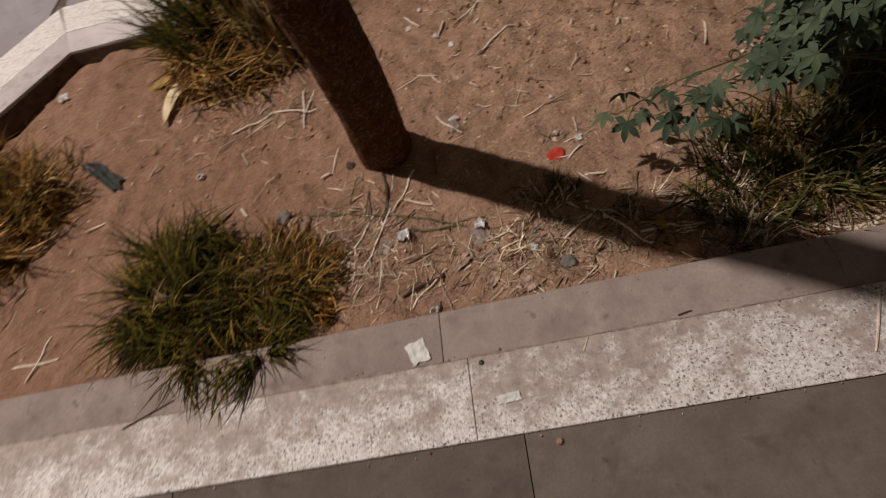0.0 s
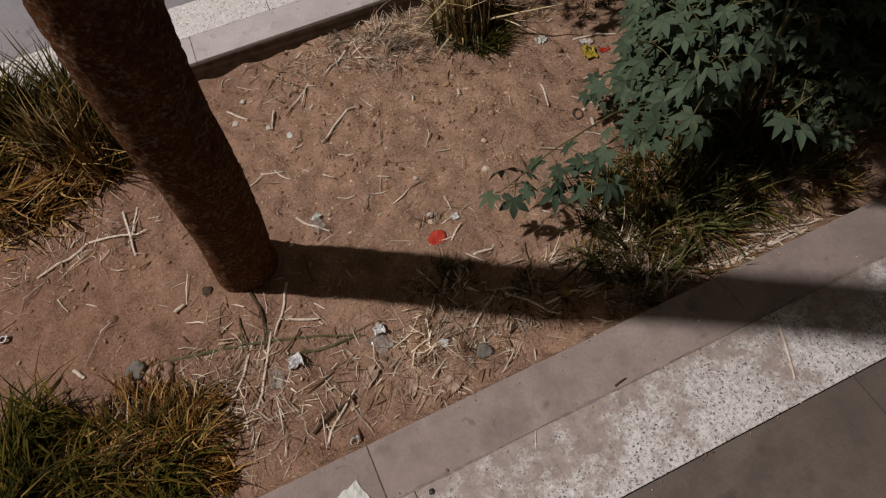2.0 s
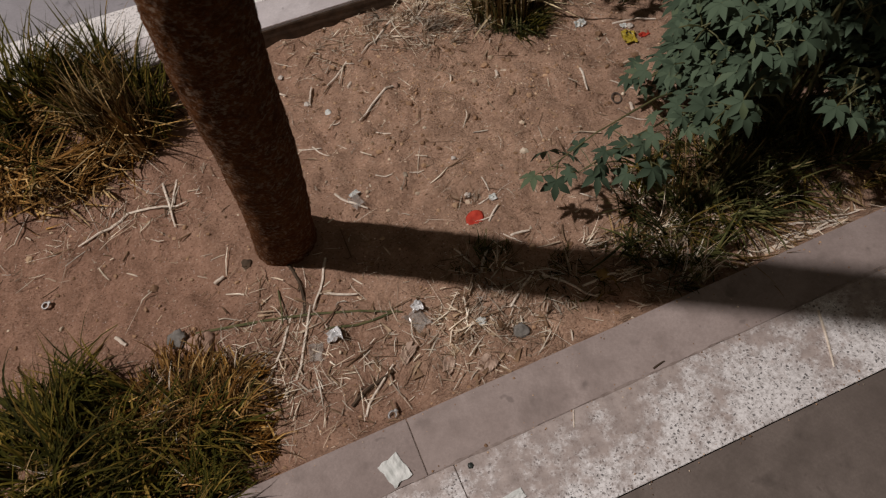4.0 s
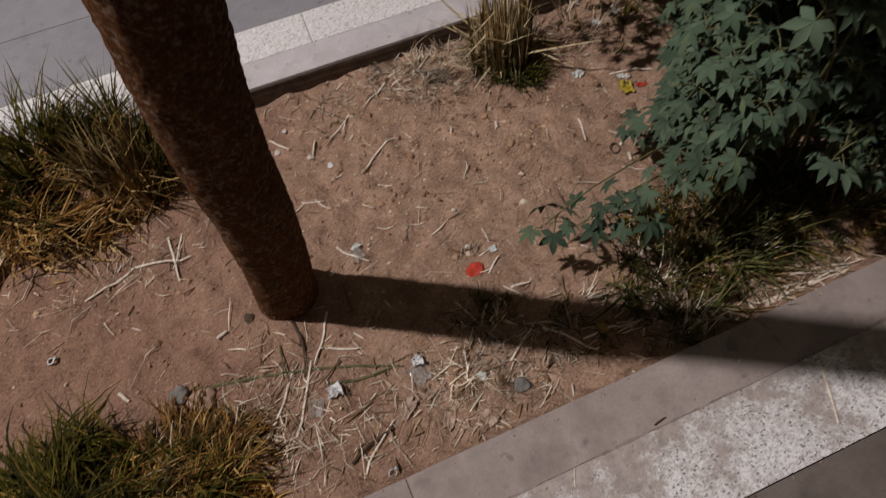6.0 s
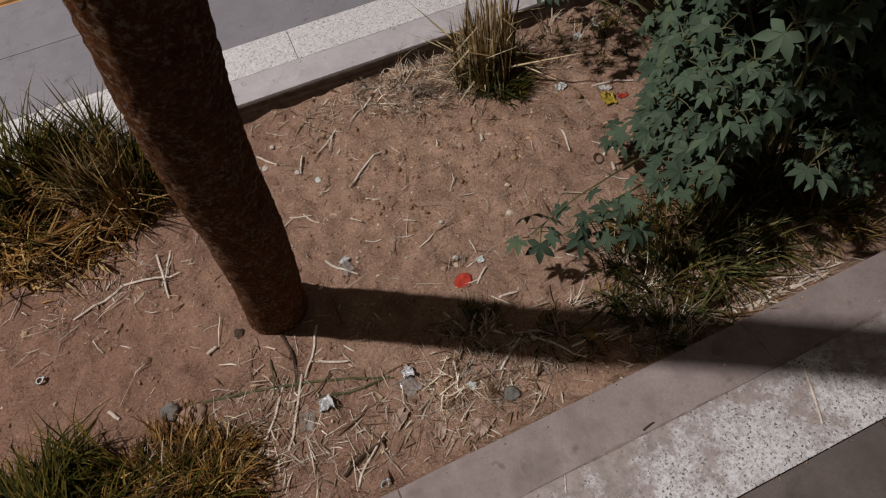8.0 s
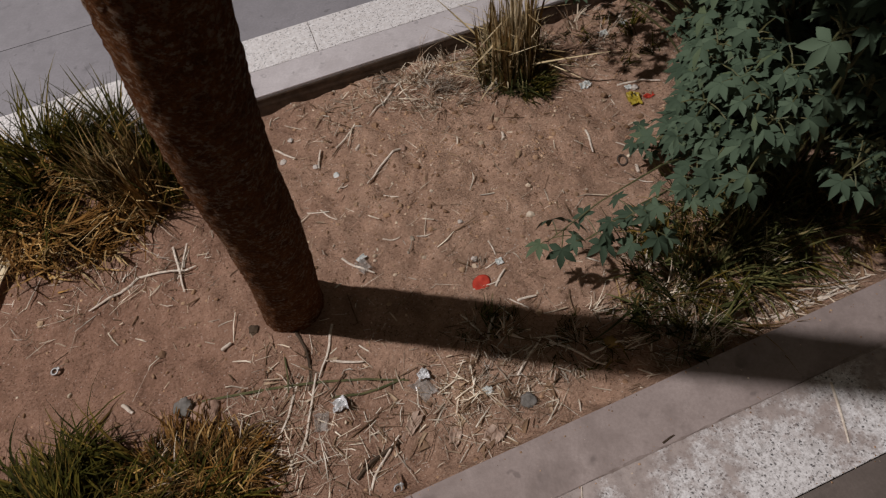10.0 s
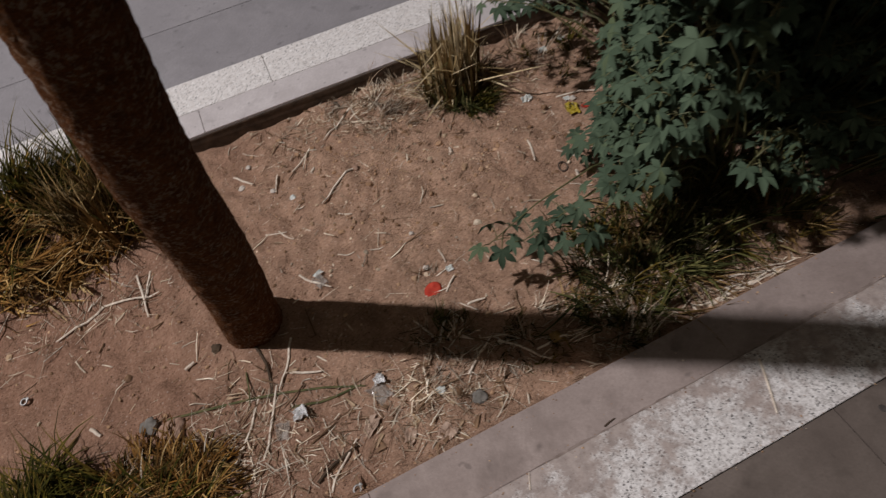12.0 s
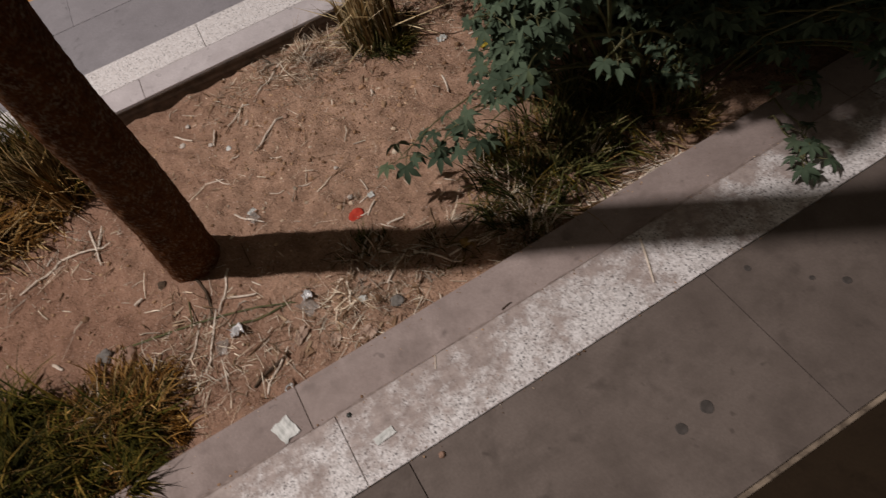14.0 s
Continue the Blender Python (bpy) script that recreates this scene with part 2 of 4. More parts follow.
STONE_GREY = plain("grey_stone", (0.13, 0.12, 0.105), (0.25, 0.23, 0.21), 0.85, 0, 90.0, 0.2, 1.0)
PALE_STONE = plain("chalky_stone", (0.5, 0.44, 0.38), (0.78, 0.72, 0.66), 0.85, 0, 120.0, 0.2, 0.6)
STONE_PINK = plain("pinkish_stone", (0.28, 0.17, 0.12), (0.48, 0.33, 0.25), 0.9, 0, 90.0, 0.2, 1.0)
BUTT = plain("cigarette_paper", (0.6, 0.5, 0.4), (0.8, 0.72, 0.62), 0.8, 0, 90.0)
FLAKE = plain("tan_dead_leaf", (0.3, 0.2, 0.145), (0.56, 0.42, 0.33), 0.85, 0, 60.0)
GUM = plain("old_gum", (0.05, 0.043, 0.038), (0.095, 0.082, 0.075), 0.8)
DARKBIT = plain("dark_rubber", (0.02, 0.025, 0.022), (0.06, 0.07, 0.062), 0.5)
TWIG = plain("dark_twig", (0.05, 0.033, 0.02), (0.12, 0.08, 0.05), 0.9)

# ---- mesh helpers ----


def mesh_of(name, verts, faces, material, smooth=False):
    me = bpy.data.meshes.new(name)
    me.from_pydata([tuple(v) for v in verts], [], [tuple(f) for f in faces])
    me.update()
    me.materials.append(material)
    if smooth:
        me.shade_smooth()
    return me


def part(name, source, material, parent=None, label="", smooth=False):
    """Links a bmesh, or a pair of verts and faces, as one mesh object under parent."""
    if isinstance(source, tuple):
        me = mesh_of(name, source[0], source[1], material, smooth)
    else:
        me = bpy.data.meshes.new(name)
        source.to_mesh(me)
        source.free()
        me.materials.append(material)
        if smooth:
            me.shade_smooth()
    ob = new(name, me)
    ob.parent = parent
    if label:
        tagged(ob, label)
    return ob


def empty(name, at, label, category, group="", kind=""):
    ob = new(name)
    ob.empty_display_size = 0.05
    ob.location = at
    bpy.context.view_layer.update()
    return tagged(ob, label, category, group, kind)


def soil_height(x, y):
    """The soil's surface: soft hollows and clods, a mound about the tree, a lip spilling on the near kerb, a dip along the far one."""
    z = 0.011 * noise.noise((x * 5, y * 5, 0.3)) + 0.008 * noise.noise((x * 13, y * 13, 4.0)) + 0.0085 * noise.noise((x * 30, y * 30, 9.0))
    z += 0.010 * math.exp(-(((x - 0.55) / 0.2) ** 2) - (((y - 0.55) / 0.14) ** 2)) * noise.noise((x * 24, y * 24, 7.0))
    z += 0.0045 * max(0.0, noise.noise((x * 62, y * 62, 2.0))) + 0.0016 * noise.noise((x * 140, y * 140, 5.0))
    r = math.hypot(x + 0.11, y - 0.43)
    z += 0.02 * math.exp(-((r / 0.12) ** 2)) - 0.014 * math.exp(-(((x + 0.38) / 0.14) ** 2) - (((y - 0.47) / 0.12) ** 2))
    z += 0.010 * math.exp(-(((y - 0.9) / 0.045) ** 2))
    z += (0.032 + 0.006 * noise.noise((x * 14, 3.1, 0.7)) + 0.003 * noise.noise((x * 60, 1.1, 2.7))) * math.exp(-(((y - 0.068) / 0.02) ** 2))
    z -= 0.016 * math.exp(-(((x + 1.745 - y) / 0.07) ** 2))
    return z


def ribbon_blades(blades, segs=4, broken=0.0):
    """Verts and faces of many thin blades: (root, heading, length, width, lean, droop, side sway)."""
    vs, fs = [], []
    for (x, y, z), a, length, w, lean, droop, sway in blades:
        k = len(vs)
        px, py, pz, ang = x, y, z, lean
        dx, dy = math.cos(a), math.sin(a)
        step = length / segs
        snap = random.randint(1, segs - 1) if random.random() < broken else -1
        for i in range(segs + 1):
            s = i / segs
            if i == snap:
                ang += random.uniform(0.5, 1.6)
                turn = random.gauss(0, 0.7)
                dx, dy = dx * math.cos(turn) - dy * math.sin(turn), dx * math.sin(turn) + dy * math.cos(turn)
            ww = w * (1 - s) ** 0.7 * 0.5 if i < segs else 0.0
            sx, sy = -dy * ww, dx * ww
            lift = 0.35 * ww
            vs += [(px + sx, py + sy, pz + lift), (px, py, pz), (px - sx, py - sy, pz + lift)] if i < segs else [(px, py, pz)]
            px += dx * math.sin(ang) * step - dy * sway * step * s
            py += dy * math.sin(ang) * step + dx * sway * step * s
            pz += math.cos(ang) * step
            ang += droop / segs
        for i in range(segs - 1):
            q = k + 3 * i
            fs += [(q, q + 1, q + 4, q + 3), (q + 1, q + 2, q + 5, q + 4)]
        q = k + 3 * (segs - 1)
        fs += [(q, q + 1, q + 3), (q + 1, q + 2, q + 3)]
    return vs, fs


def straws(items, crook=0.1):
    """Verts and faces of many flat stalks lying about: (x, y, z, heading, tilt, length, width, height)."""
    vs, fs = [], []
    for x, y, z, a, tilt, length, w, h in items:
        k = len(vs)
        c, s = math.cos(a), math.sin(a)
        bend = random.gauss(0, crook) * length
        for u, o, t in ((-0.5, 0, random.uniform(0.4, 1)), (random.uniform(-0.25, 0.3), 1, 1.0), (0.5, 0, random.uniform(0.15, 0.9))):
            cx, cy, cz = x + c * u * length - s * bend * o, y + s * u * length + c * bend * o, z + math.tan(tilt) * u * length
            for e, g in ((-0.5, 0), (0.5, 0), (0.4, 1), (-0.4, 1)):
                vs.append((cx - s * e * w * t, cy + c * e * w * t, cz + g * h * t))
        fs.append((k + 3, k + 2, k + 1, k))
        fs.append((k + 8, k + 9, k + 10, k + 11))
        for r in (0, 4):
            for j in range(4):
                fs.append((k + r + j, k + r + (j + 1) % 4, k + r + 4 + (j + 1) % 4, k + r + 4 + j))
    return vs, fs


def tube(points, radii, sides=7):
    vs, fs = [], []
    pts = [Vector(p) for p in points]
    for i, p in enumerate(pts):
        d = (pts[min(i + 1, len(pts) - 1)] - pts[max(i - 1, 0)]).normalized()
        u = d.cross(Vector((0.31, 0.2, 0.93)) if abs(d.z) < 0.9 else Vector((1, 0, 0))).normalized()
        v = d.cross(u)
        for j in range(sides):
            t = 2 * math.pi * j / sides
            vs.append(p + (u * math.cos(t) + v * math.sin(t)) * radii[i])
    n = len(pts)
    for i in range(n - 1):
        for j in range(sides):
            a, b = i * sides + j, i * sides + (j + 1) % sides
            fs.append((a, b, b + sides, a + sides))
    fs.append(tuple(range(sides - 1, -1, -1)))
    fs.append(tuple((n - 1) * sides + j for j in range(sides)))
    return vs, fs


def joined(pieces):
    vs, fs = [], []
    for v, f in pieces:
        k = len(vs)
        vs += list(v)
        fs += [tuple(i + k for i in q) for q in f]
    return vs, fs


def block(corners, z0, z1, bevel=0.003, rough=0.0):
    """A slab on four corners of the plan, with worn edges."""
    bm = bmesh.new()
    low = [bm.verts.new((x, y, z0)) for x, y in corners]
    top = [bm.verts.new((x, y, z1)) for x, y in corners]
    bm.faces.new(low[::-1])
    bm.faces.new(top)
    for i in range(4):
        j = (i + 1) % 4
        bm.faces.new((low[i], low[j], top[j], top[i]))
    if rough:
        bmesh.ops.subdivide_edges(bm, edges=[e for e in bm.edges if e.verts[0].co.z == e.verts[1].co.z and e.verts[0].co.z > z0 + 1e-4 and e.calc_length() > 0.2], cuts=12)
    bmesh.ops.bevel(bm, geom=[e for e in bm.edges if min(v.co.z for v in e.verts) > z1 - 1e-4 and len(e.link_faces) == 2 and e.calc_face_angle(0) > 0.5], offset=bevel, segments=2, affect="EDGES")
    if rough:
        for v in bm.verts:
            n = noise.noise_vector(v.co * 30)
            v.co += Vector((n.x, n.y, n.z * 0.4)) * rough
    bmesh.ops.recalc_face_normals(bm, faces=bm.faces)
    return bm


# ---- setting: soil, kerbs, paving ----
KERB = 0.044


def build_soil():
    xs = np.arange(-1.85, 2.7, 0.0055)
    ys = np.concatenate([np.arange(0.02, 0.99, 0.0055)])
    vs = [(x, y, soil_height(x, y)) for y in ys for x in xs]
    n = len(xs)
    fs = [(j * n + i, j * n + i + 1, (j + 1) * n + i + 1, (j + 1) * n + i) for j in range(len(ys) - 1) for i in range(n - 1)]
    ob = part("ground", (vs, fs), SOIL, smooth=True)
    tagged(ob, "reddish brown trodden soil of the planting bed", "soil", kind="structure")


build_soil()
far_ground = part("ground", ([(-80, -80, -0.08), (80, -80, -0.08), (80, 80, -0.08), (-80, 80, -0.08)], [(0, 1, 2, 3)]), JOINT)
tagged(far_ground, "dark packed earth under the paving", "ground", kind="structure")


def kerb_run(name, start, heading, runs, label, slant=0.0, shaded_face=False):
    """A double kerb: a plain inner course and a terrazzo outer course. runs: (material, near side, far side, first joint, stone length, from, to). slant: the mitre of the first stone."""
    c, s = math.cos(heading), math.sin(heading)

    def plan(u, v):
        return (start[0] + c * u - s * v, start[1] + s * u + c * v)

    lo, hi = min(min(r[1], r[2]) for r in runs), max(max(r[1], r[2]) for r in runs)
    u0, u1 = min(r[5] for r in runs), max(r[6] for r in runs)
    bed = part(name, block([plan(u0 + slant * lo, lo + 0.004), plan(u1, lo + 0.004), plan(u1, hi - 0.004), plan(u0 + slant * hi, hi - 0.004)], -0.078, KERB - 0.0016, 0.0008), JOINT)
    tagged(bed, label, "kerb", kind="structure")
    for mat, a, b, joint, length, f, t in runs:
        cuts = [f] + [joint + k * length for k in range(-9, 9) if f + 0.02 < joint + k * length < t - 0.02] + [t]
        for p, q in zip(cuts, cuts[1:]):
            g = 0.0006
            drop = random.uniform(-0.0004, 0.0004)
            sl = slant if p == f else 0.0
            part("kerb_stone", block([plan(p + g + sl * a, a), plan(q - g, a), plan(q - g, b), plan(p + g + sl * b, b)], -0.07, KERB + drop, 0.0006, 0.0005), mat, bed)
    # thin dark sheet on the inner face: its shade and caked dirt as colour
    if shaded_face:
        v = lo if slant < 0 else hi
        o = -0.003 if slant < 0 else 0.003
        part("shade_and_dirt", block([plan(u0 + 0.03, min(v, v + o)), plan(u1, min(v, v + o)), plan(u1, max(v, v + o)), plan(u0 + 0.03, max(v, v + o))], -0.06, KERB - 0.005, 0.001, 0.0012), SHADY_CRUST, bed, "dark sheet for the inner face's shade and caked soil")
    return bed


kerb_run("kerb_near", (0, 0), 0.0, [(BEIGE, 0.0004, 0.076, -0.031, 0.98, -2.4, 2.7), (WORN, -0.111, 0.0, 0.002, 0.98, -2.4, 2.7)], "double kerb of beige concrete and worn white terrazzo")
FAR = math.radians(-2.5)
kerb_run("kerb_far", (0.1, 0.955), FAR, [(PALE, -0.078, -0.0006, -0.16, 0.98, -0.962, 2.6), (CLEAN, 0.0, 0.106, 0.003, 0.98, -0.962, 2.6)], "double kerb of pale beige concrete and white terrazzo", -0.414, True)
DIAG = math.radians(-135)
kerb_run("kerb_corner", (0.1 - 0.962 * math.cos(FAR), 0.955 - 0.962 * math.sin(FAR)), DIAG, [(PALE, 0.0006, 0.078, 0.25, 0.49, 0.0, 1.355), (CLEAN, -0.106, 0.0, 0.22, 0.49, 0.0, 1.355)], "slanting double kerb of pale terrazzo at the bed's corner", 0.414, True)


def paving(name, label, rows, z, gap=0.0008, bevel=0.0015):
    """Rows of paving slabs on a dark bed: (material, y from, y to, joint x, slab length, x from, x to)."""
    y0, y1 = min(r[1] for r in rows), max(r[2] for r in rows)
    x0, x1 = min(r[5] for r in rows), max(r[6] for r in rows)
    bed = part(name, block([(x0, y0), (x1, y0), (x1, y1), (x0, y1)], -0.077, z - 0.004, 0.001), JOINT)
    tagged(bed, label, "pavement", kind="structure")
    for mat, a, b, joint, length, f, t in rows:
        cuts = [f] + [joint + k * length for k in range(-20, 20) if f + 0.05 < joint + k * length < t - 0.05] + [t]
        for p, q in zip(cuts, cuts[1:]):
            part("slab", block([(p + gap, a + 0.0006), (q - gap, a + 0.0006), (q - gap, b - 0.0006), (p + gap, b - 0.0006)], z - 0.035, z + random.uniform(-0.0006, 0.0006) * bevel / 0.0015, bevel), mat, bed)
    return bed


near_rows = [(GREY, -0.36, -0.1118, 0.061, 0.487, -2.4, 2.7)]
for k in range(6):
    near_rows.append((BROWN, -0.3655 - 0.243 * (k + 1), -0.3665 - 0.243 * k, 0.3 - 0.24 * (k % 2), 0.487, -2.4, 2.7))
paving("pavement_near", "grey and dark brown paving slabs along the near kerb", near_rows, KERB - 0.002)
part("joint_sand", block([(-2.4, -0.3662), (2.7, -0.3662), (2.7, -0.3604), (-2.4, -0.3604)], 0.0, KERB - 0.004, 0.0005), JOINT_SAND, bpy.data.objects["pavement_near"])
far_paving = part("pavement_far", block([(-2.4, 1.12), (2.7, 0.96), (2.7, 1.53), (-2.4, 1.53)], -0.077, KERB - 0.008, 0.001), JOINT)
tagged(far_paving, "cool grey smooth paving beyond the far kerb", "pavement", kind="structure")


def far_block(u0, u1, v0, v1, z0, z1, bevel):
    """A block beyond the far kerb, laid along that kerb's heading; u along it, v across."""
    c, q = math.cos(FAR), math.sin(FAR)
    return block([(0.1 + c * u - q * v, 0.955 + q * u + c * v) for u, v in ((u0, v0), (u1, v0), (u1, v1), (u0, v1))], z0, z1, bevel)


def far_slabs(bed, v0, v1, cuts):
    for u0, u1 in zip(cuts, cuts[1:]):
        part("slab", far_block(u0 + 0.0004, u1 - 0.0004, v0, v1, -0.07, KERB - 0.004, 0.0005), COOL, bed)


far_slabs(far_paving, 0.1064, 0.336, (-1.0, 0.72, 1.7, 2.64))
far_slabs(far_paving, 0.3385, 0.556, (-2.5, -1.25, -0.27, 0.71, 1.69, 2.64))
part("slab", block([(-2.4, 0.078), (-1.94, 0.078), (-0.925, 1.09), (-0.935, 1.0985)], -0.07, KERB - 0.005, 0.001), COOL, far_paving)
part("slab", block([(-2.4, 0.078), (-0.935, 1.0985), (-0.887, 1.333), (-2.4, 1.4)], -0.07, KERB - 0.005, 0.001), COOL, far_paving)


def tactile_strip():
    bed = part("pavement_tactile", far_block(-2.5, 2.64, 0.558, 0.96, -0.07, KERB - 0.006, 0.001), ORANGE)
    tagged(bed, "orange ribbed guidance paving beyond the grey slabs", "pavement", kind="structure")
    for k in range(8):
        v = 0.566 + 0.05 * k
        for j in range(17):
            u = -2.5 + 0.3 * j
            part("rib", far_block(u + 0.003, u + 0.297, v, v + 0.034, 0.03, KERB + 0.001, 0.003), ORANGE, bed)


tactile_strip()
beyond = part("pavement_beyond", far_block(-2.5, 2.64, 0.962, 2.21, -0.077, KERB - 0.008, 0.001), JOINT)
tagged(beyond, "cool grey smooth paving beyond the orange strip", "pavement", kind="structure")
for k in range(5):
    far_slabs(beyond, 0.963 + 0.25 * k, 1.21 + 0.25 * k, [-2.5] + [-1.9 + 0.25 * (k % 2) + 0.98 * j for j in range(5)] + [2.64])

# ---- the leaning tree ----
TRUNK_BASE, TRUNK_LEAN = Vector((-0.103, 0.43, 0)), Vector((0.10, -0.33, 1.0))


def build_tree():
    tree = empty("tree", TRUNK_BASE, "leaning young tree with rough red-brown bark", "tree")
    inv = Matrix.Translation(-TRUNK_BASE)
    vs, fs, sides, rings = [], [], 72, 420
    for i in range(rings + 1):
        z = -0.05 + 2.15 * i / rings
        r = 0.0465 - 0.0135 * min(max(z, 0), 0.9) + 0.005 * math.exp(-max(z, 0) / 0.03) - 0.008 * max(0, z - 1)
        c = TRUNK_LEAN * z + Vector((0.003 - 0.007 * math.exp(-(((z - 0.5) / 0.12) ** 2)) - 0.003 * math.exp(-((z / 0.15) ** 2)), 0.003 * math.sin(z * 5), 0))
        for j in range(sides):
            t = 2 * math.pi * j / sides
            d = Vector((math.cos(t), math.sin(t), 0))
            q = Vector((d.x * 0.05, d.y * 0.05, z))
            rr = r + 0.0018 * noise.noise((q.x * 20, q.y * 20, z * 9)) + 0.0012 * noise.noise((q.x * 60, q.y * 60, z * 45)) + 0.0016 * noise.noise((q.x * 190, q.y * 190, z * 130))
            vs.append(c + d * rr)
    for i in range(rings):
        for j in range(sides):
            a, b = i * sides + j, i * sides + (j + 1) % sides
            fs.append((a, b, b + sides, a + sides))
    fs.append(tuple(rings * sides + j for j in range(sides)))
    part("trunk", (vs, fs), BARK, tree, smooth=True)
    top = TRUNK_LEAN * 2.08
    tips = []
    for k in range(5):
        a = k * 1.26 + 0.4
        pts = [top + Vector((math.cos(a) * s * 0.42, math.sin(a) * s * 0.42, s * (0.62 + 0.1 * math.sin(k * 2)))) for s in (0, 0.25, 0.5, 0.75, 1)]
        part("limb", tube(pts, [0.02, 0.015, 0.011, 0.008, 0.004]), BARK, tree)
        tips += pts[1:]
    bits = []
    for k in range(900):
        p = random.choice(tips) + Vector([random.gauss(0, 0.11) for _ in range(3)])
        bits.append((tuple(p), random.uniform(0, 6.28), random.uniform(0.04, 0.08), 0.022, random.uniform(0.8, 1.9), random.uniform(0.2, 0.8), 0.0))
    part("crown", ribbon_blades(bits, 3), LEAF_MANY, tree, "open crown of small green leaves")


build_tree()

# ---- grass tufts ----


def tuft(at, label, clumps, nests=(), hollow=None):
    """A tuft: an Empty with bunches of blades: (part name, material, count, root radius, root shift, length range, lean range, droop range, width, bias heading, bias strength)
    and nests of trampled blades lying round a hollow: (part name, material, count, ring radius, shift, length range, width)."""
    ob = empty("grass_tuft", at, label, "grass", "grass tufts in the bed")
    for name, mat, count, rad, shift, lens, leans, droops, width, bias, pull in clumps:
        blades = []
        while len(blades) < count:
            a, r = random.uniform(0, 2 * math.pi), rad * math.sqrt(random.random())
            cx, cy = shift[0] + r * math.cos(a) * 1.15, shift[1] + r * math.sin(a)
            if hollow and math.hypot(cx - hollow[0], cy - hollow[1]) < hollow[2] and random.random() < 0.9:
                continue
            swirl = 5.0 * noise.noise(((at[0] + cx) * 13, (at[1] + cy) * 13, len(name)))
            head = a + swirl + random.gauss(0, 0.6)
            scale, lean0 = random.uniform(0.5, 1.15), random.uniform(*leans) * (0.35 + 0.65 * r / rad)
            for _ in range(random.randint(5, 22)):
                x, y = cx + random.gauss(0, 0.006), cy + random.gauss(0, 0.006)
                h = head + random.gauss(0, 0.38)
                hx, hy = math.cos(h) + pull * math.cos(bias), math.sin(h) + pull * math.sin(bias)
                z = soil_height(at[0] + x, at[1] + y) - 0.004
                blades.append(((x, y, z), math.atan2(hy, hx), random.uniform(*lens) * scale, width * random.uniform(0.5, 1.5), abs(lean0 + random.gauss(0, 0.03 + 0.2 * min(1, leans[1]))), random.uniform(*droops), random.gauss(0, 0.12 + 0.5 * min(1, leans[1]))))
        tagged(part(name, ribbon_blades(blades, 5, 0.22), mat, ob), kind="stuff")
    for name, mat, count, ring, shift, lens, width in nests:
        blades = []
        for _ in range(count):
            a, r = random.uniform(0, 2 * math.pi), max(0.02, random.gauss(ring, ring * 0.28))
            x, y = shift[0] + 1.2 * r * math.cos(a), shift[1] + 0.9 * r * math.sin(a)
            way = random.choice((1, 1, 1, -1))
            z = soil_height(at[0] + x, at[1] + y) + random.uniform(0.0, 0.055) * math.exp(-(((r - ring) / (0.5 * ring)) ** 2))
            blades.append(((x, y, z), a + way * (math.pi / 2 - 0.15) + random.gauss(0, 0.65), random.uniform(*lens), width * random.uniform(0.5, 1.5), random.uniform(1.15, 1.6), random.uniform(-0.2, 0.5), way * random.uniform(-0.4, 1.4)))
        tagged(part(name, ribbon_blades(blades, 5, 0.25), mat, ob), kind="stuff")
    return ob


tuft((-0.37, 0.19, 0), "bushy green grass tuft overhanging the kerb", [
    ("green_grass", GREEN_BLADE, 1500, 0.105, (-0.085, 0.03), (0.07, 0.16), (0.15, 1.15), (0.6, 2.2), 0.0044, 2.7, 0.35),
    ("dry_grass", NEST_BLADE, 1600, 0.09, (0.04, 0.02), (0.025, 0.08), (0.1, 1.3), (0.6, 2.4), 0.003, 0.6, 0.3),
    ("short_green_grass", GREEN_BLADE, 1500, 0.11, (0.0, -0.045), (0.05, 0.115), (0.1, 1.1), (0.6, 2.0), 0.0038, -0.9, 0.2),
    ("thatch", DRY_BLADE, 2100, 0.125, (0.04, -0.02), (0.03, 0.08), (0.6, 1.6), (0.4, 2.2), 0.0028, -1.0, 0.3),
    ("brown_tuft", SHEAF_BLADE, 900, 0.08, (0.075, 0.025), (0.02, 0.065), (0.1, 1.2), (0.4, 1.6), 0.003, 0.6, 0.3),
    ("overhanging_grass", GREEN_BLADE, 60, 0.06, (0.07, -0.075), (0.05, 0.12), (0.8, 1.3), (0.5, 1.5), 0.004, -1.3, 1.0),
    ("withered_grass", SHEAF_BLADE, 260, 0.13, (-0.03, 0.0), (0.04, 0.11), (0.2, 1.2), (0.4, 1.8), 0.0034, -0.9, 0.2),
    ("dead_straw", STRAW, 150, 0.11, (0.04, 0.02), (0.02, 0.07), (0.5, 1.5), (0.0, 0.9), 0.0022, 0.3, 0.2)])
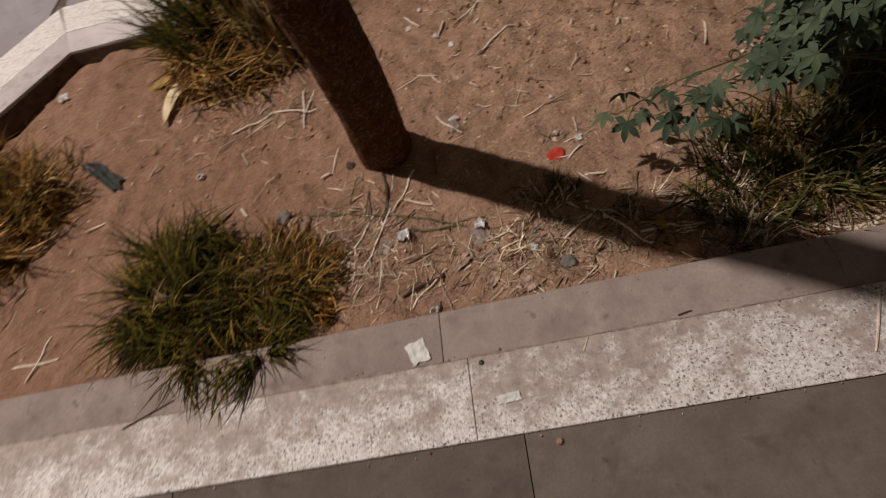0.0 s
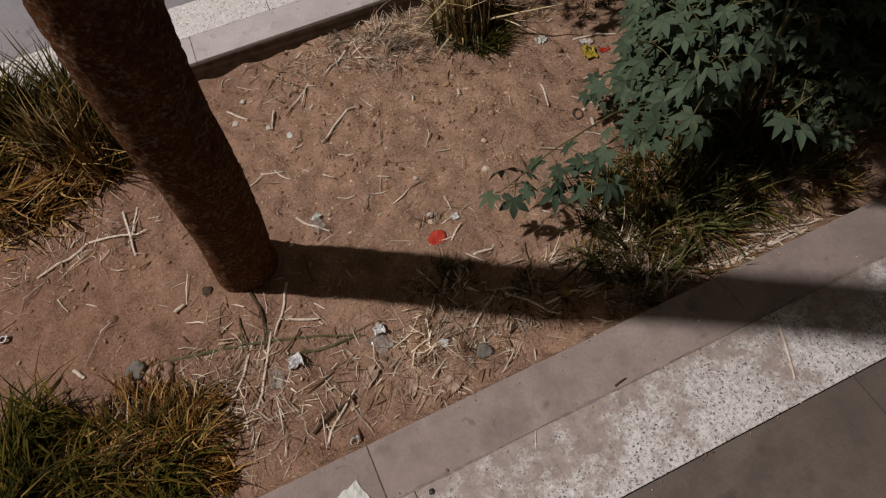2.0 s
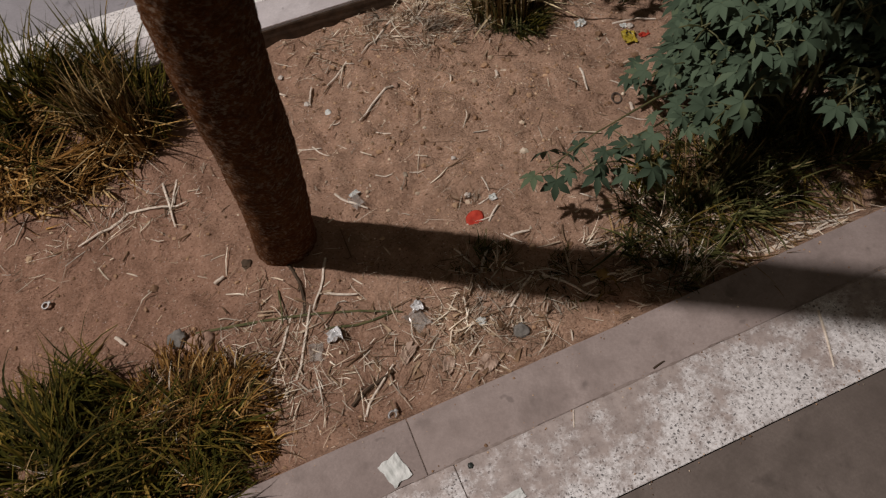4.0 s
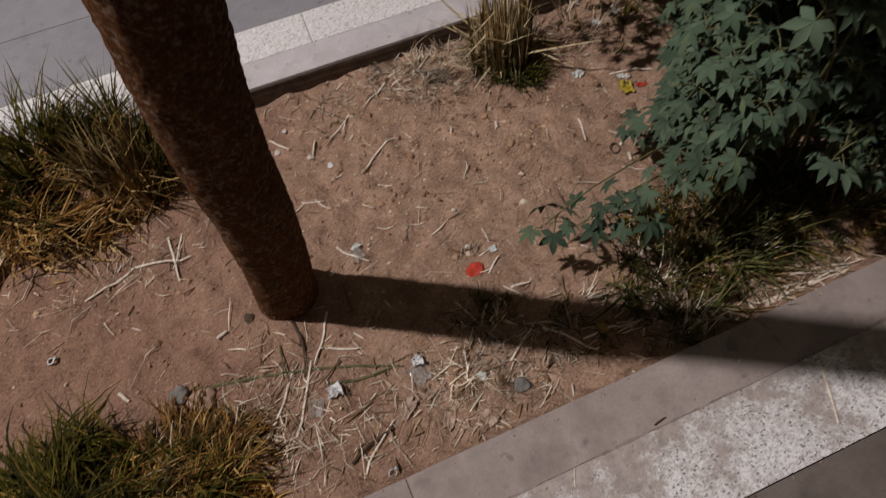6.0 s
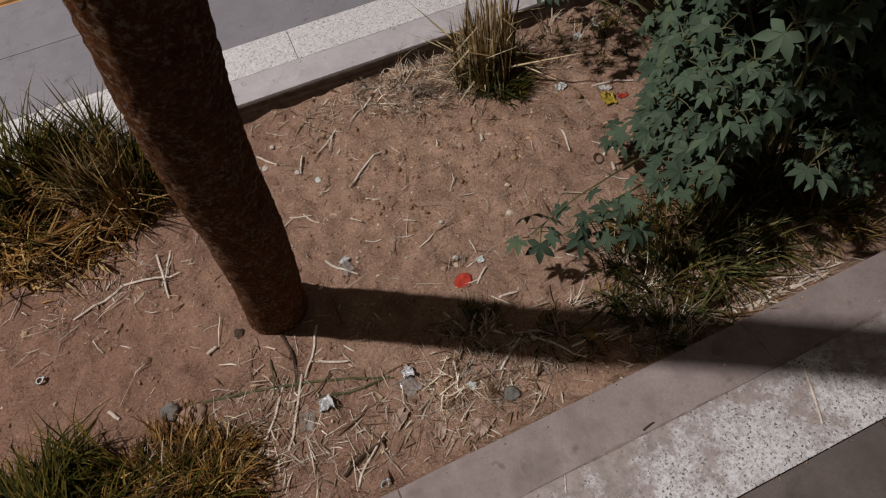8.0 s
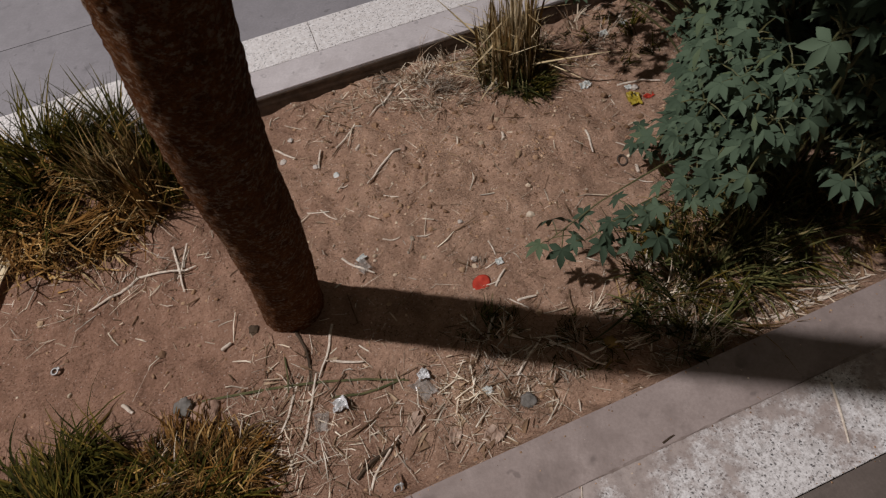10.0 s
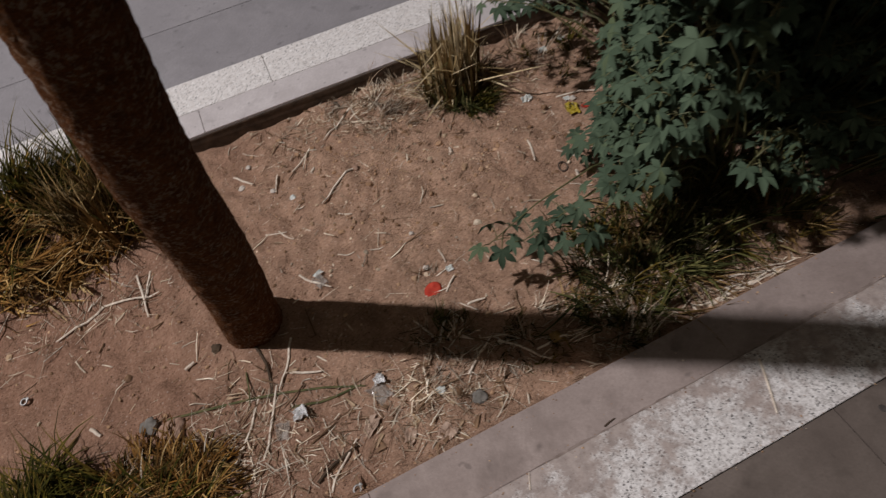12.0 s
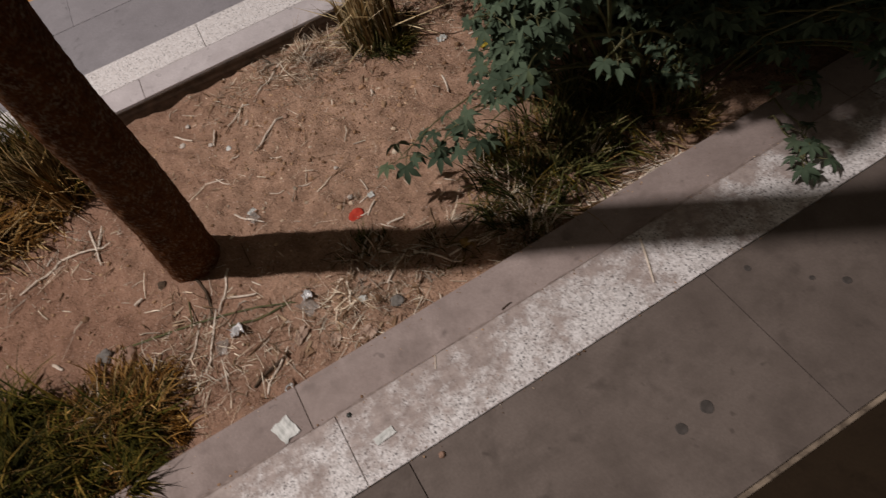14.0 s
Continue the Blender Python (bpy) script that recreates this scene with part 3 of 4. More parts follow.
tuft((-0.4, 0.79, 0), "large grass tuft, green above with a dry nest-like skirt", [
    ("green_grass", GREEN_BLADE, 1250, 0.105, (-0.055, 0.07), (0.09, 0.21), (0.05, 0.75), (0.3, 1.7), 0.0048, 2.0, 0.25),
    ("back_grass", GREEN_BLADE, 420, 0.08, (0.06, 0.075), (0.09, 0.2), (0.0, 0.6), (0.2, 1.2), 0.0046, 1.4, 0.2),
    ("dry_grass", DRY_BLADE, 800, 0.12, (-0.02, 0.03), (0.06, 0.15), (0.2, 1.2), (1.0, 3.0), 0.0046, -0.9, 0.2),
    ("dry_sheaf", SHEAF_BLADE, 460, 0.042, (0.1, -0.03), (0.10, 0.2), (0.0, 0.15), (0.1, 0.6), 0.0046, 1.7, 0.15),
    ("tan_sheaf", TAN_BLADE, 110, 0.04, (0.1, -0.035), (0.08, 0.18), (0.0, 0.25), (0.1, 0.7), 0.0036, 1.7, 0.1),
    ("young_grass", GREEN_BLADE, 220, 0.055, (0.11, -0.01), (0.08, 0.16), (0.0, 0.5), (0.2, 1.2), 0.004, 0.5, 0.1),
    ("thatch", DRY_BLADE, 1200, 0.115, (0.01, 0.0), (0.03, 0.09), (0.8, 1.6), (0.4, 2.2), 0.0028, -1.3, 0.4),
    ("bleached_straw", TAN_BLADE, 70, 0.12, (0.04, -0.03), (0.05, 0.12), (0.4, 1.4), (0.4, 1.8), 0.0035, -0.9, 0.4)],
    [("nest", NEST_BLADE, 1500, 0.095, (-0.01, 0.01), (0.03, 0.11), 0.0036),
     ("pale_nest", TAN_BLADE, 70, 0.095, (-0.01, 0.0), (0.04, 0.1), 0.0032)], (0.0, 0.03, 0.045))
tuft((0.432, 0.755, 0), "upright dry grass clump with a green skirt", [
    ("dry_stalkwork", SHEAF_BLADE, 130, 0.05, (0, 0), (0.12, 0.22), (0.0, 0.0), (0.0, 0.1), 0.006, 1.6, 0.1),
    ("pale_stalkwork", PALE_BLADE, 480, 0.05, (0, 0), (0.1, 0.21), (0.0, 0.01), (0.0, 0.1), 0.005, 1.6, 0.1),
    ("green_grass", WEED_BLADE, 170, 0.05, (0.0, 0.0), (0.06, 0.17), (0.0, 0.3), (0.1, 0.7), 0.0042, 0.0, 0.0),
    ("green_skirt", WEED_BLADE, 330, 0.036, (0.015, -0.05), (0.02, 0.06), (0.2, 1.1), (0.3, 1.4), 0.003, -1.4, 0.2),
    ("dark_skirt", GREEN_BLADE, 330, 0.04, (0.015, -0.045), (0.02, 0.06), (0.2, 1.1), (0.3, 1.4), 0.003, -1.4, 0.2),
    ("skirt", SHEAF_BLADE, 160, 0.055, (0, -0.02), (0.03, 0.09), (0.2, 1.2), (0.3, 1.2), 0.003, -1.4, 0.2)])
tuft((-0.97, 0.5, 0), "ragged mostly dry grass tuft beside the slanting kerb", [
    ("dry_grass", DRY_BLADE, 1100, 0.15, (0.03, -0.02), (0.07, 0.19), (0.3, 1.3), (0.3, 1.9), 0.0044, 0.0, 0.3),
    ("sheaf", SHEAF_BLADE, 260, 0.12, (0.03, 0.02), (0.07, 0.17), (0.2, 1.2), (0.3, 1.6), 0.004, 0.2, 0.3),
    ("green_grass", GREEN_BLADE, 320, 0.1, (0, 0.0), (0.08, 0.17), (0.2, 1.1), (0.2, 1.2), 0.0044, 0.5, 0.2)],
    [("nest", NEST_BLADE, 500, 0.12, (0.0, 0.0), (0.06, 0.14), 0.0036)])
for at, label, scale in (((0.45, 0.19, 0), "low weedy grass at the foot of the shrub", 1.0), ((0.575, 0.235, 0), "taller weedy grass under the shrub", 1.25), ((0.7, 0.2, 0), "thin shaded grass under the shrub", 0.9)):
    tuft(at, label, [
        ("green_grass", WEED_BLADE, int(420 * scale), 0.095, (0.02, 0.03), (0.04 * scale, 0.12 * scale), (0.0, 0.9), (0.0, 1.2), 0.0046, 0.9, 0.1),
        ("dark_grass", GREEN_BLADE, int(200 * scale), 0.095, (0.02, 0.02), (0.04 * scale, 0.11 * scale), (0.1, 1.0), (0.2, 1.6), 0.003, 0.6, 0.1),
        ("dry_grass", SHEAF_BLADE, int(230 * scale), 0.09, (0.0, 0.0), (0.03, 0.11), (0.2, 1.3), (0.1, 1.2), 0.0026, -1.8, 0.2),
        ("dead_straw", STRAW, 120, 0.095, (0.0, -0.01), (0.03, 0.08), (0.8, 1.5), (0.0, 0.6), 0.002, -1.2, 0.2)])
tuft((0.155, 0.262, 0), "tiny weed sprouting in the trodden soil", [
    ("green_grass", WEED_BLADE, 110, 0.028, (0, 0), (0.015, 0.045), (0.2, 1.3), (0.2, 1.0), 0.0024, 0, 0),
    ("dry_grass", STRAW, 60, 0.03, (0, 0), (0.03, 0.07), (0.3, 1.3), (0.0, 0.5), 0.002, 0, 0)])
tuft((0.405, 0.145, 0), "sparse half-dry weeds at the bed's edge", [
    ("green_grass", WEED_BLADE, 150, 0.05, (0, 0), (0.03, 0.08), (0.1, 1.0), (0.1, 1.2), 0.0026, 0, 0),
    ("dry_grass", STRAW, 150, 0.055, (0, 0), (0.03, 0.08), (0.4, 1.4), (0.0, 0.8), 0.002, 0, 0)])
tuft((0.285, 0.185, 0), "withered weeds in the tree's shade", [
    ("green_grass", GREEN_BLADE, 120, 0.05, (0, 0), (0.015, 0.04), (0.3, 1.4), (0.2, 1.0), 0.0024, 0, 0),
    ("dry_grass", STRAW, 110, 0.06, (0, 0), (0.02, 0.06), (0.5, 1.5), (0.0, 0.5), 0.0018, 0, 0)])
tuft((0.14, 0.30, 0), "scattered withered sprouts on trodden soil", [
    ("dry_grass", STRAW, 70, 0.12, (0, 0), (0.02, 0.06), (0.8, 1.6), (0.0, 0.8), 0.0016, 0, 0),
    ("green_grass", GREEN_BLADE, 90, 0.10, (0.06, -0.04), (0.015, 0.04), (0.3, 1.3), (0.2, 1.0), 0.0022, 0, 0)])
tuft((0.37, 0.80, 0), "matted pale hay against the far kerb", [
    ("hay", STRAW, 900, 0.1, (-0.07, 0.015), (0.02, 0.07), (0.6, 1.6), (0.0, 1.0), 0.0018, 0, 0)])
tuft((0.66, 0.77, 0), "withered low weeds beyond the dry clump", [
    ("green_grass", GREEN_BLADE, 240, 0.12, (0, 0), (0.02, 0.07), (0.2, 1.3), (0.2, 1.2), 0.003, -1.0, 0.1),
    ("hay", STRAW, 260, 0.13, (0, 0), (0.02, 0.07), (0.6, 1.6), (0.0, 0.8), 0.0022, 0, 0)])

# ---- the shrub ----


def leaf_template():
    """One palmate leaf of five pointed lobes, its stalk's end at the origin, 1 long, pointing along y."""
    vs, fs = [], []
    for deg, length in ((-100, 0.6), (-48, 0.9), (0, 1.0), (48, 0.9), (100, 0.6)):
        a = math.radians(deg)
        d, s = Vector((math.sin(a), math.cos(a), 0)), Vector((math.cos(a), -math.sin(a), 0))
        k = len(vs)
        for t, w in ((0.0, 0.02), (0.22, 0.1), (0.5, 0.19), (0.76, 0.115), (1.0, 0.0)):
            p = d * t * length + Vector((0, 0, 0.05 * t - 0.34 * t * t * length))
            if w:
                vs += [p - s * w + Vector((0, 0, w * 0.35)), p, p + s * w + Vector((0, 0, w * 0.35))]
            else:
                vs.append(p)
        for i in range(3):
            q = k + 3 * i
            fs += [(q, q + 1, q + 4, q + 3), (q + 1, q + 2, q + 5, q + 4)]
        q = k + 9
        fs += [(q, q + 1, q + 3), (q + 1, q + 2, q + 3)]
    return vs, fs


LEAF_V, LEAF_F = leaf_template()
LEAF_ARRAY = np.array([tuple(v) for v in LEAF_V])


def leaf_pose(p, heading, pitch, roll, size):
    return Matrix.LocRotScale(p, Euler((pitch, roll, heading - math.pi / 2), "XYZ"), (size,) * 3)


def build_shrub():
    root = Vector((0.86, 0.36, 0))
    shrub = empty("shrub", root, "bushy shrub with five-lobed blue-green leaves beside the kerb", "shrub")
    front = [(0.273, 0.299, 0.112), (0.318, 0.276, 0.115), (0.364, 0.257, 0.161), (0.385, 0.235, 0.14), (0.417, 0.234, 0.195), (0.466, 0.206, 0.232), (0.45, 0.245, 0.2),
             (0.5, 0.27, 0.24), (0.482, 0.259, 0.35), (0.53, 0.35, 0.17), (0.5, 0.33, 0.25), (0.54, 0.4, 0.1), (0.53, 0.43, 0.06), (0.56, 0.4, 0.22), (0.52, 0.3, 0.3), (0.452, 0.15, 0.5)]
    spare = [(0.583, 0.149, 0.251), (0.6, 0.16, 0.22), (0.6, 0.2, 0.44), (0.64, 0.22, 0.3)]
    low = [(0.785, -0.055, 0.06), (0.81, -0.03, 0.07), (0.87, 0.04, 0.09), (0.47, 0.66, 0.25), (0.44, 0.74, 0.26), (0.53, 0.7, 0.24), (0.62, 0.8, 0.12), (0.7, 0.8, 0.13), (0.8, 0.86, 0.15),
           (0.75, 0.74, 0.14), (0.58, 0.72, 0.2), (0.9, 0.1, 0.1), (0.98, 0.08, 0.12)]
    deep = [(random.uniform(0.9, 1.6), random.uniform(0.2, 0.98), random.uniform(0.04, 0.4)) for _ in range(230)] + [(random.uniform(0.62, 0.9), random.uniform(0.5, 0.98), random.uniform(0.06, 0.4)) for _ in range(34)] + [(random.uniform(0.78, 1.6), random.uniform(0.14, 0.7), random.uniform(0.03, 0.22)) for _ in range(110)] + [(random.uniform(0.93, 1.6), random.uniform(-0.1, 0.2), random.uniform(0.08, 0.3)) for _ in range(150)] + [(random.uniform(0.74, 1.0), random.uniform(0.17, 0.5), random.uniform(0.03, 0.18)) for _ in range(60)]
    # upper leaves out of view, added to keep lamp light off the shrub's inside
    high = []
    while len(high) < 620:
        x, y = random.uniform(0.2, 1.68), random.uniform(0.12, 1.06)
        d = abs((x - 0.92) / 0.76) ** 2.6 + abs((y - 0.6) / 0.56) ** 2.6
        if d < 1 - 0.25 * random.random():
            high.append((x, y, (random.uniform(0.66, 0.84) if x > 0.6 else random.uniform(0.82, 0.95)) + 0.1 * (1 - d)))
    high += [(random.uniform(0.28, 0.65), random.uniform(0.1, 0.85), random.uniform(0.79, 0.93)) for _ in range(190)]
    high += [(random.uniform(0.6, 1.3), random.uniform(0.02, 0.2), random.uniform(0.68, 0.84)) for _ in range(110)]
    high += [(random.uniform(0.5, 0.95), random.uniform(0.27, 0.85), random.uniform(0.43, 0.66)) for _ in range(220)]
    high += [(random.uniform(0.43, 1.15), random.uniform(0.16, 0.95), random.uniform(0.7, 0.86)) for _ in range(330)]
    many, stalks = [], []
    near = []
    while len(near) < 95:
        y, z = random.uniform(0.2, 0.62), random.uniform(0.05, 0.36)
        x = 0.475 + 0.8 * max(0, y - 0.3) + 0.25 * max(0, 0.12 - z) + abs(random.gauss(0, 0.04))
        if y > 0.36 or z > 0.2:
            near.append((x, y, z))
    leaf_mesh = mesh_of("leaf", LEAF_V, LEAF_F, LEAF_ONE, True)
    for group, tips in (("front", front), ("spare", spare), ("low", low), ("near", near), ("deep", deep), ("high", high)):
        for tip in tips:
            tip = Vector(tip) - root
            foot = Vector((random.uniform(-0.07, 0.07) + tip.x * 0.3, random.uniform(-0.06, 0.06) + tip.y * 0.3, 0))
            if group == "low" and tip.y < -0.3:
                foot = Vector((tip.x + 0.05, tip.y + 0.13, 0))
            mid = foot.lerp(tip, 0.55) + Vector((0, 0, 0.16 * (tip - foot).length if group != "high" else -0.02))
            pts = [foot, foot.lerp(mid, 0.5) + Vector((0, 0, 0.03)), mid, mid.lerp(tip, 0.55) + Vector((0, 0, 0.012)), tip]
            n_leaf = {"front": 9, "low": 7, "spare": 5}.get(group, 8)
            if group in ("front", "spare", "low"):
                branch = part("branch", tube(pts, [r * (0.5 if group == "low" or tip.x < -0.4 else 0.9) for r in (0.0042, 0.0036, 0.003, 0.0022, 0.0014)], 6), STEM, shrub)
            elif group == "deep":
                stalks.append(tube(pts, [0.0024, 0.002, 0.0018, 0.0014, 0.001], 5))
            out = (tip - mid).normalized()
            base_head = math.atan2(out.y, out.x)
            if tip.x < -0.44 and group == "front":
                n_leaf = 5
            for k in range(n_leaf):
                s = 1 - 0.34 * (k / n_leaf) * random.uniform(0.6, 1.2)
                p = mid.lerp(tip, max(0.1, min(1, 0.25 + 0.75 * s)))
                head = base_head + (k * 2.4 + random.uniform(-0.4, 0.4)) * (1 if k else 0)
                stalk = random.uniform(0.012, 0.034)
                q = p + Vector((math.cos(head) * stalk, math.sin(head) * stalk, random.uniform(-0.006, 0.016)))
                size = random.uniform(*{"low": (0.016, 0.03), "high": (0.04, 0.06), "spare": (0.018, 0.03), "front": (0.02, 0.034)}.get(group, (0.016, 0.032)))
                m = leaf_pose(q, head, random.uniform(-0.95, 0.1), random.uniform(-0.5, 0.5), size)
                stalks.append(tube([p, p.lerp(q, 0.5) + Vector((0, 0, 0.003)), q], [0.0011, 0.0009, 0.0008], 4))
                if group in ("front", "spare", "low"):
                    ob = new("leaf", leaf_mesh)
                    ob.parent = branch
                    ob.matrix_basis = m
                else:
                    a = np.array(m)
                    many.append(((LEAF_ARRAY @ a[:3, :3].T + a[:3, 3]).tolist(), LEAF_F))
    foliage = part("foliage", joined(many), LEAF_MANY, shrub, smooth=True)
    tagged(foliage, "dense inner leaves, and unseen upper leaves added for shade", kind="stuff")
    tagged(part("twigwork", joined(stalks), STEM, shrub), kind="stuff")


build_shrub()

# ---- litter on the soil ----


def scatter_straw():
    patches = [  # centre, spread, count
        ((0.13, 0.175), (0.07, 0.038), 600), ((-0.17, 0.24), (0.07, 0.065), 760), ((0.0, 0.16), (0.12, 0.05), 230), ((0.31, 0.82), (0.13, 0.04), 1200), ((-0.33, 0.595), (0.13, 0.035), 300),
        ((0.43, 0.16), (0.07, 0.05), 420), ((0.6, 0.108), (0.1, 0.016), 190), ((0.56, 0.18), (0.1, 0.05), 120), ((0.23, 0.24), (0.14, 0.06), 80), ((0.62, 0.72), (0.14, 0.10), 140), ((0.3, 0.5), (0.3, 0.2), 420),
        ((-0.2, 0.5), (0.3, 0.2), 90), ((-0.7, 0.35), (0.2, 0.2), 110), ((-0.05, 0.72), (0.12, 0.1), 60), ((0.85, 0.12), (0.12, 0.03), 50)]
    items = []
    for (cx, cy), (sx, sy), count in patches:
        for _ in range(count):
            x, y = random.gauss(cx, sx), random.gauss(cy, sy)
            if not 0.08 < y < 0.87 or x < -0.95 or math.hypot(x + 0.103, y - 0.43) < 0.065:
                continue
            length = min(0.075, random.lognormvariate(-4.0, 0.65))
            w = random.choice((0.0004, 0.0005, 0.0006, 0.0007, 0.0009, 0.0011, 0.0014, 0.0022))
            items.append((x, y, soil_height(x, y) + random.uniform(0, 0.005), random.uniform(0, 3.14), random.gauss(0, 0.16), length, w, w * 0.6))
    tagged(part("straw_litter", straws(items, 0.045), STRAW), "pale broken straw and stalks strewn over the soil", "straw", kind="stuff")


def crumb(p, r):
    t = (1 + 5 ** 0.5) / 2
    raw = [(-1, t, 0), (1, t, 0), (-1, -t, 0), (1, -t, 0), (0, -1, t), (0, 1, t), (0, -1, -t), (0, 1, -t), (t, 0, -1), (t, 0, 1), (-t, 0, -1), (-t, 0, 1)]
    fs = [(0, 11, 5), (0, 5, 1), (0, 1, 7), (0, 7, 10), (0, 10, 11), (1, 5, 9), (5, 11, 4), (11, 10, 2), (10, 7, 6), (7, 1, 8), (3, 9, 4), (3, 4, 2), (3, 2, 6), (3, 6, 8), (3, 8, 9), (4, 9, 5), (2, 4, 11), (6, 2, 10), (8, 6, 7), (9, 8, 1)]
    a, e = random.uniform(0, 6.3), random.uniform(0.6, 1.0)
    c, s = math.cos(a), math.sin(a)
    vs = []
    for x, y, z in raw:
        k = r / 1.9 * random.uniform(0.75, 1.2)
        vs.append((p[0] + (c * x - s * y * e) * k, p[1] + (s * x + c * y * e) * k, p[2] + z * k * 0.65))
    return vs, fs


def scatter_crumbs():
    bits = []
    for _ in range(6500):
        x, y = random.uniform(-1.0, 0.95), random.uniform(0.085, 0.875)
        if random.random() < 0.4:
            x, y = random.gauss(0.3, 0.22), random.gauss(0.62, 0.15)
            if not 0.085 < y < 0.875:
                continue
        r = min(0.009, random.lognormvariate(-6.55, 0.6))
        bits.append(crumb((x, y, soil_height(x, y) + r * 0.2), r))
    tagged(part("soil_crumbs", joined(bits), PEBBLE), "small clods and gravel on the soil", "gravel", kind="stuff")


def scatter_kerb_grit():
    bits = []
    for _ in range(900):
        x = random.uniform(-0.9, 1.1)
        y = random.choice((random.gauss(0.072, 0.006), random.gauss(0.0, 0.006), random.uniform(-0.1, 0.075), random.gauss(-0.112, 0.004)))
        if not -0.14 < y < 0.075:
            continue
        r = min(0.0028, random.lognormvariate(-7.2, 0.45))
        bits.append(crumb((x, y, KERB + r * 0.2), r))
    tagged(part("kerb_grit", joined(bits), PEBBLE), "fine soil grit strewn over the kerb stones", "grit", kind="stuff")


scatter_kerb_grit()


def joint_smear():
    """Ragged dirt lying along the joint between the near kerb's two courses."""
    vs, fs = [], []
    n = 900
    for i in range(n + 1):
        x = -1.1 + 2.3 * i / n
        w = max(0.0002, 0.0014 + 0.003 * noise.noise((x * 9, 0.3, 0)) + 0.0025 * noise.noise((x * 60, 0.9, 0)))
        c = 0.0004 + 0.0012 * noise.noise((x * 25, 5.0, 0))
        vs += [(x, c - w * 0.6, KERB + 0.0003), (x, c, KERB + 0.0007), (x, c + w, KERB + 0.0003)]
    for i in range(n):
        k = 3 * i
        fs += [(k, k + 3, k + 4, k + 1), (k + 1, k + 4, k + 5, k + 2)]
    tagged(part("joint_dirt", (vs, fs), SMEAR, smooth=True), "brown dirt lodged along the kerb's long joint", "dirt", kind="stuff")


joint_smear()


def scatter_dead_leaves():
    bits = []
    for (cx, cy), (sx, sy), count in (((0.09, 0.15), (0.09, 0.04), 26), ((-0.1, 0.2), (0.1, 0.07), 16), ((0.62, 0.76), (0.14, 0.07), 60), ((0.35, 0.82), (0.12, 0.03), 30), ((0.6, 0.14), (0.14, 0.05), 80)):
        for _ in range(count):
            x, y = random.gauss(cx, sx), random.gauss(cy, sy)
            if 0.085 < y < 0.87:
                bits.append(((x, y, soil_height(x, y) + 0.002), random.uniform(0, 6.28), random.uniform(0.01, 0.026), random.uniform(0.004, 0.009), random.uniform(1.35, 1.65), random.uniform(-0.4, 0.6), 0.0))
    tagged(part("dead_leaf_litter", ribbon_blades(bits, 4), DEADLEAF), "brown dead leaf scraps among the straw", "leaf litter", kind="stuff")


scatter_straw()
scatter_crumbs()
scatter_dead_leaves()


def stick(name, p, q, r, material, label, category, lift=0.0, bend=0.0, z0=None):
    """A lone stalk or twig from p to q in the plan."""
    pts = []
    for s in (0, 0.2, 0.4, 0.6, 0.8, 1):
        x, y = p[0] + (q[0] - p[0]) * s, p[1] + (q[1] - p[1]) * s
        o = bend * math.sin(s * math.pi)
        x, y = x - (q[1] - p[1]) * o, y + (q[0] - p[0]) * o
        base = soil_height(x, y) if z0 is None else z0
        pts.append((x, y, base + r * 0.8 + lift * s))
    ob = part(name, tube(pts, [r, r * 1.05, r, r * 0.95, r * 0.9, r * 0.6], 6), material)
    return tagged(ob, label, category, "straw stalks about the bed" if category == "straw" else "")


def crumpled(name, at, size, material, label, category, amp=0.25, turn=0.0, thick=0.0004, z0=None, cells=9, ragged=0.22):
    """A crumpled sheet lying on the ground."""
    sx, sy = size
    seed = at[0] * 91 + at[1] * 37
    vs, fs = [], []
    c, s = math.cos(turn), math.sin(turn)
    base = soil_height(*at) if z0 is None else z0
    low = 9.0
    for j in range(cells):
        for i in range(cells):
            u, v = i / (cells - 1) - 0.5, j / (cells - 1) - 0.5
            n = noise.noise((u * 4 + seed, v * 4, 1.7)) + 0.5 * noise.noise((u * 9 + seed, v * 9, 5.1))
            n2, n3 = noise.noise((u * 3 + seed, v * 3, 11.0)), noise.noise((u * 3 + seed, v * 3, 21.0))
            x, y = (u + ragged * n2) * sx, (v + ragged * n3) * sy
            z = amp * min(sx, sy) * n
            low = min(low, z)
            vs.append([c * x - s * y, s * x + c * y, z])
    for v in vs:
        v[2] -= low - 0.001
    fs = [(j * cells + i, j * cells + i + 1, (j + 1) * cells + i + 1, (j + 1) * cells + i) for j in range(cells - 1) for i in range(cells - 1)]
    ob = part(name, (vs, fs), material)
    ob.location = (at[0], at[1], base)
    ob.modifiers.new("thickness", "SOLIDIFY").thickness = thick
    return tagged(ob, label, category)


def stone(at, r, material, label, flat=0.6, name="stone", z0=None):
    bm = bmesh.new()
    bmesh.ops.create_icosphere(bm, subdivisions=3, radius=r)
    for v in bm.verts:
        n = v.co.normalized()
        v.co *= 1 + 0.4 * noise.noise(n * 1.7 + Vector((at[0] * 50, at[1] * 50, 0))) + 0.16 * noise.noise(n * 4.3) + 0.07 * noise.noise(n * 11)
        v.co.z *= flat
    ob = part(name, bm, material, smooth=True)
    ob.location = (at[0], at[1], (soil_height(*at) if z0 is None else z0) + r * flat * 0.55)
    return tagged(ob, label, "stone")


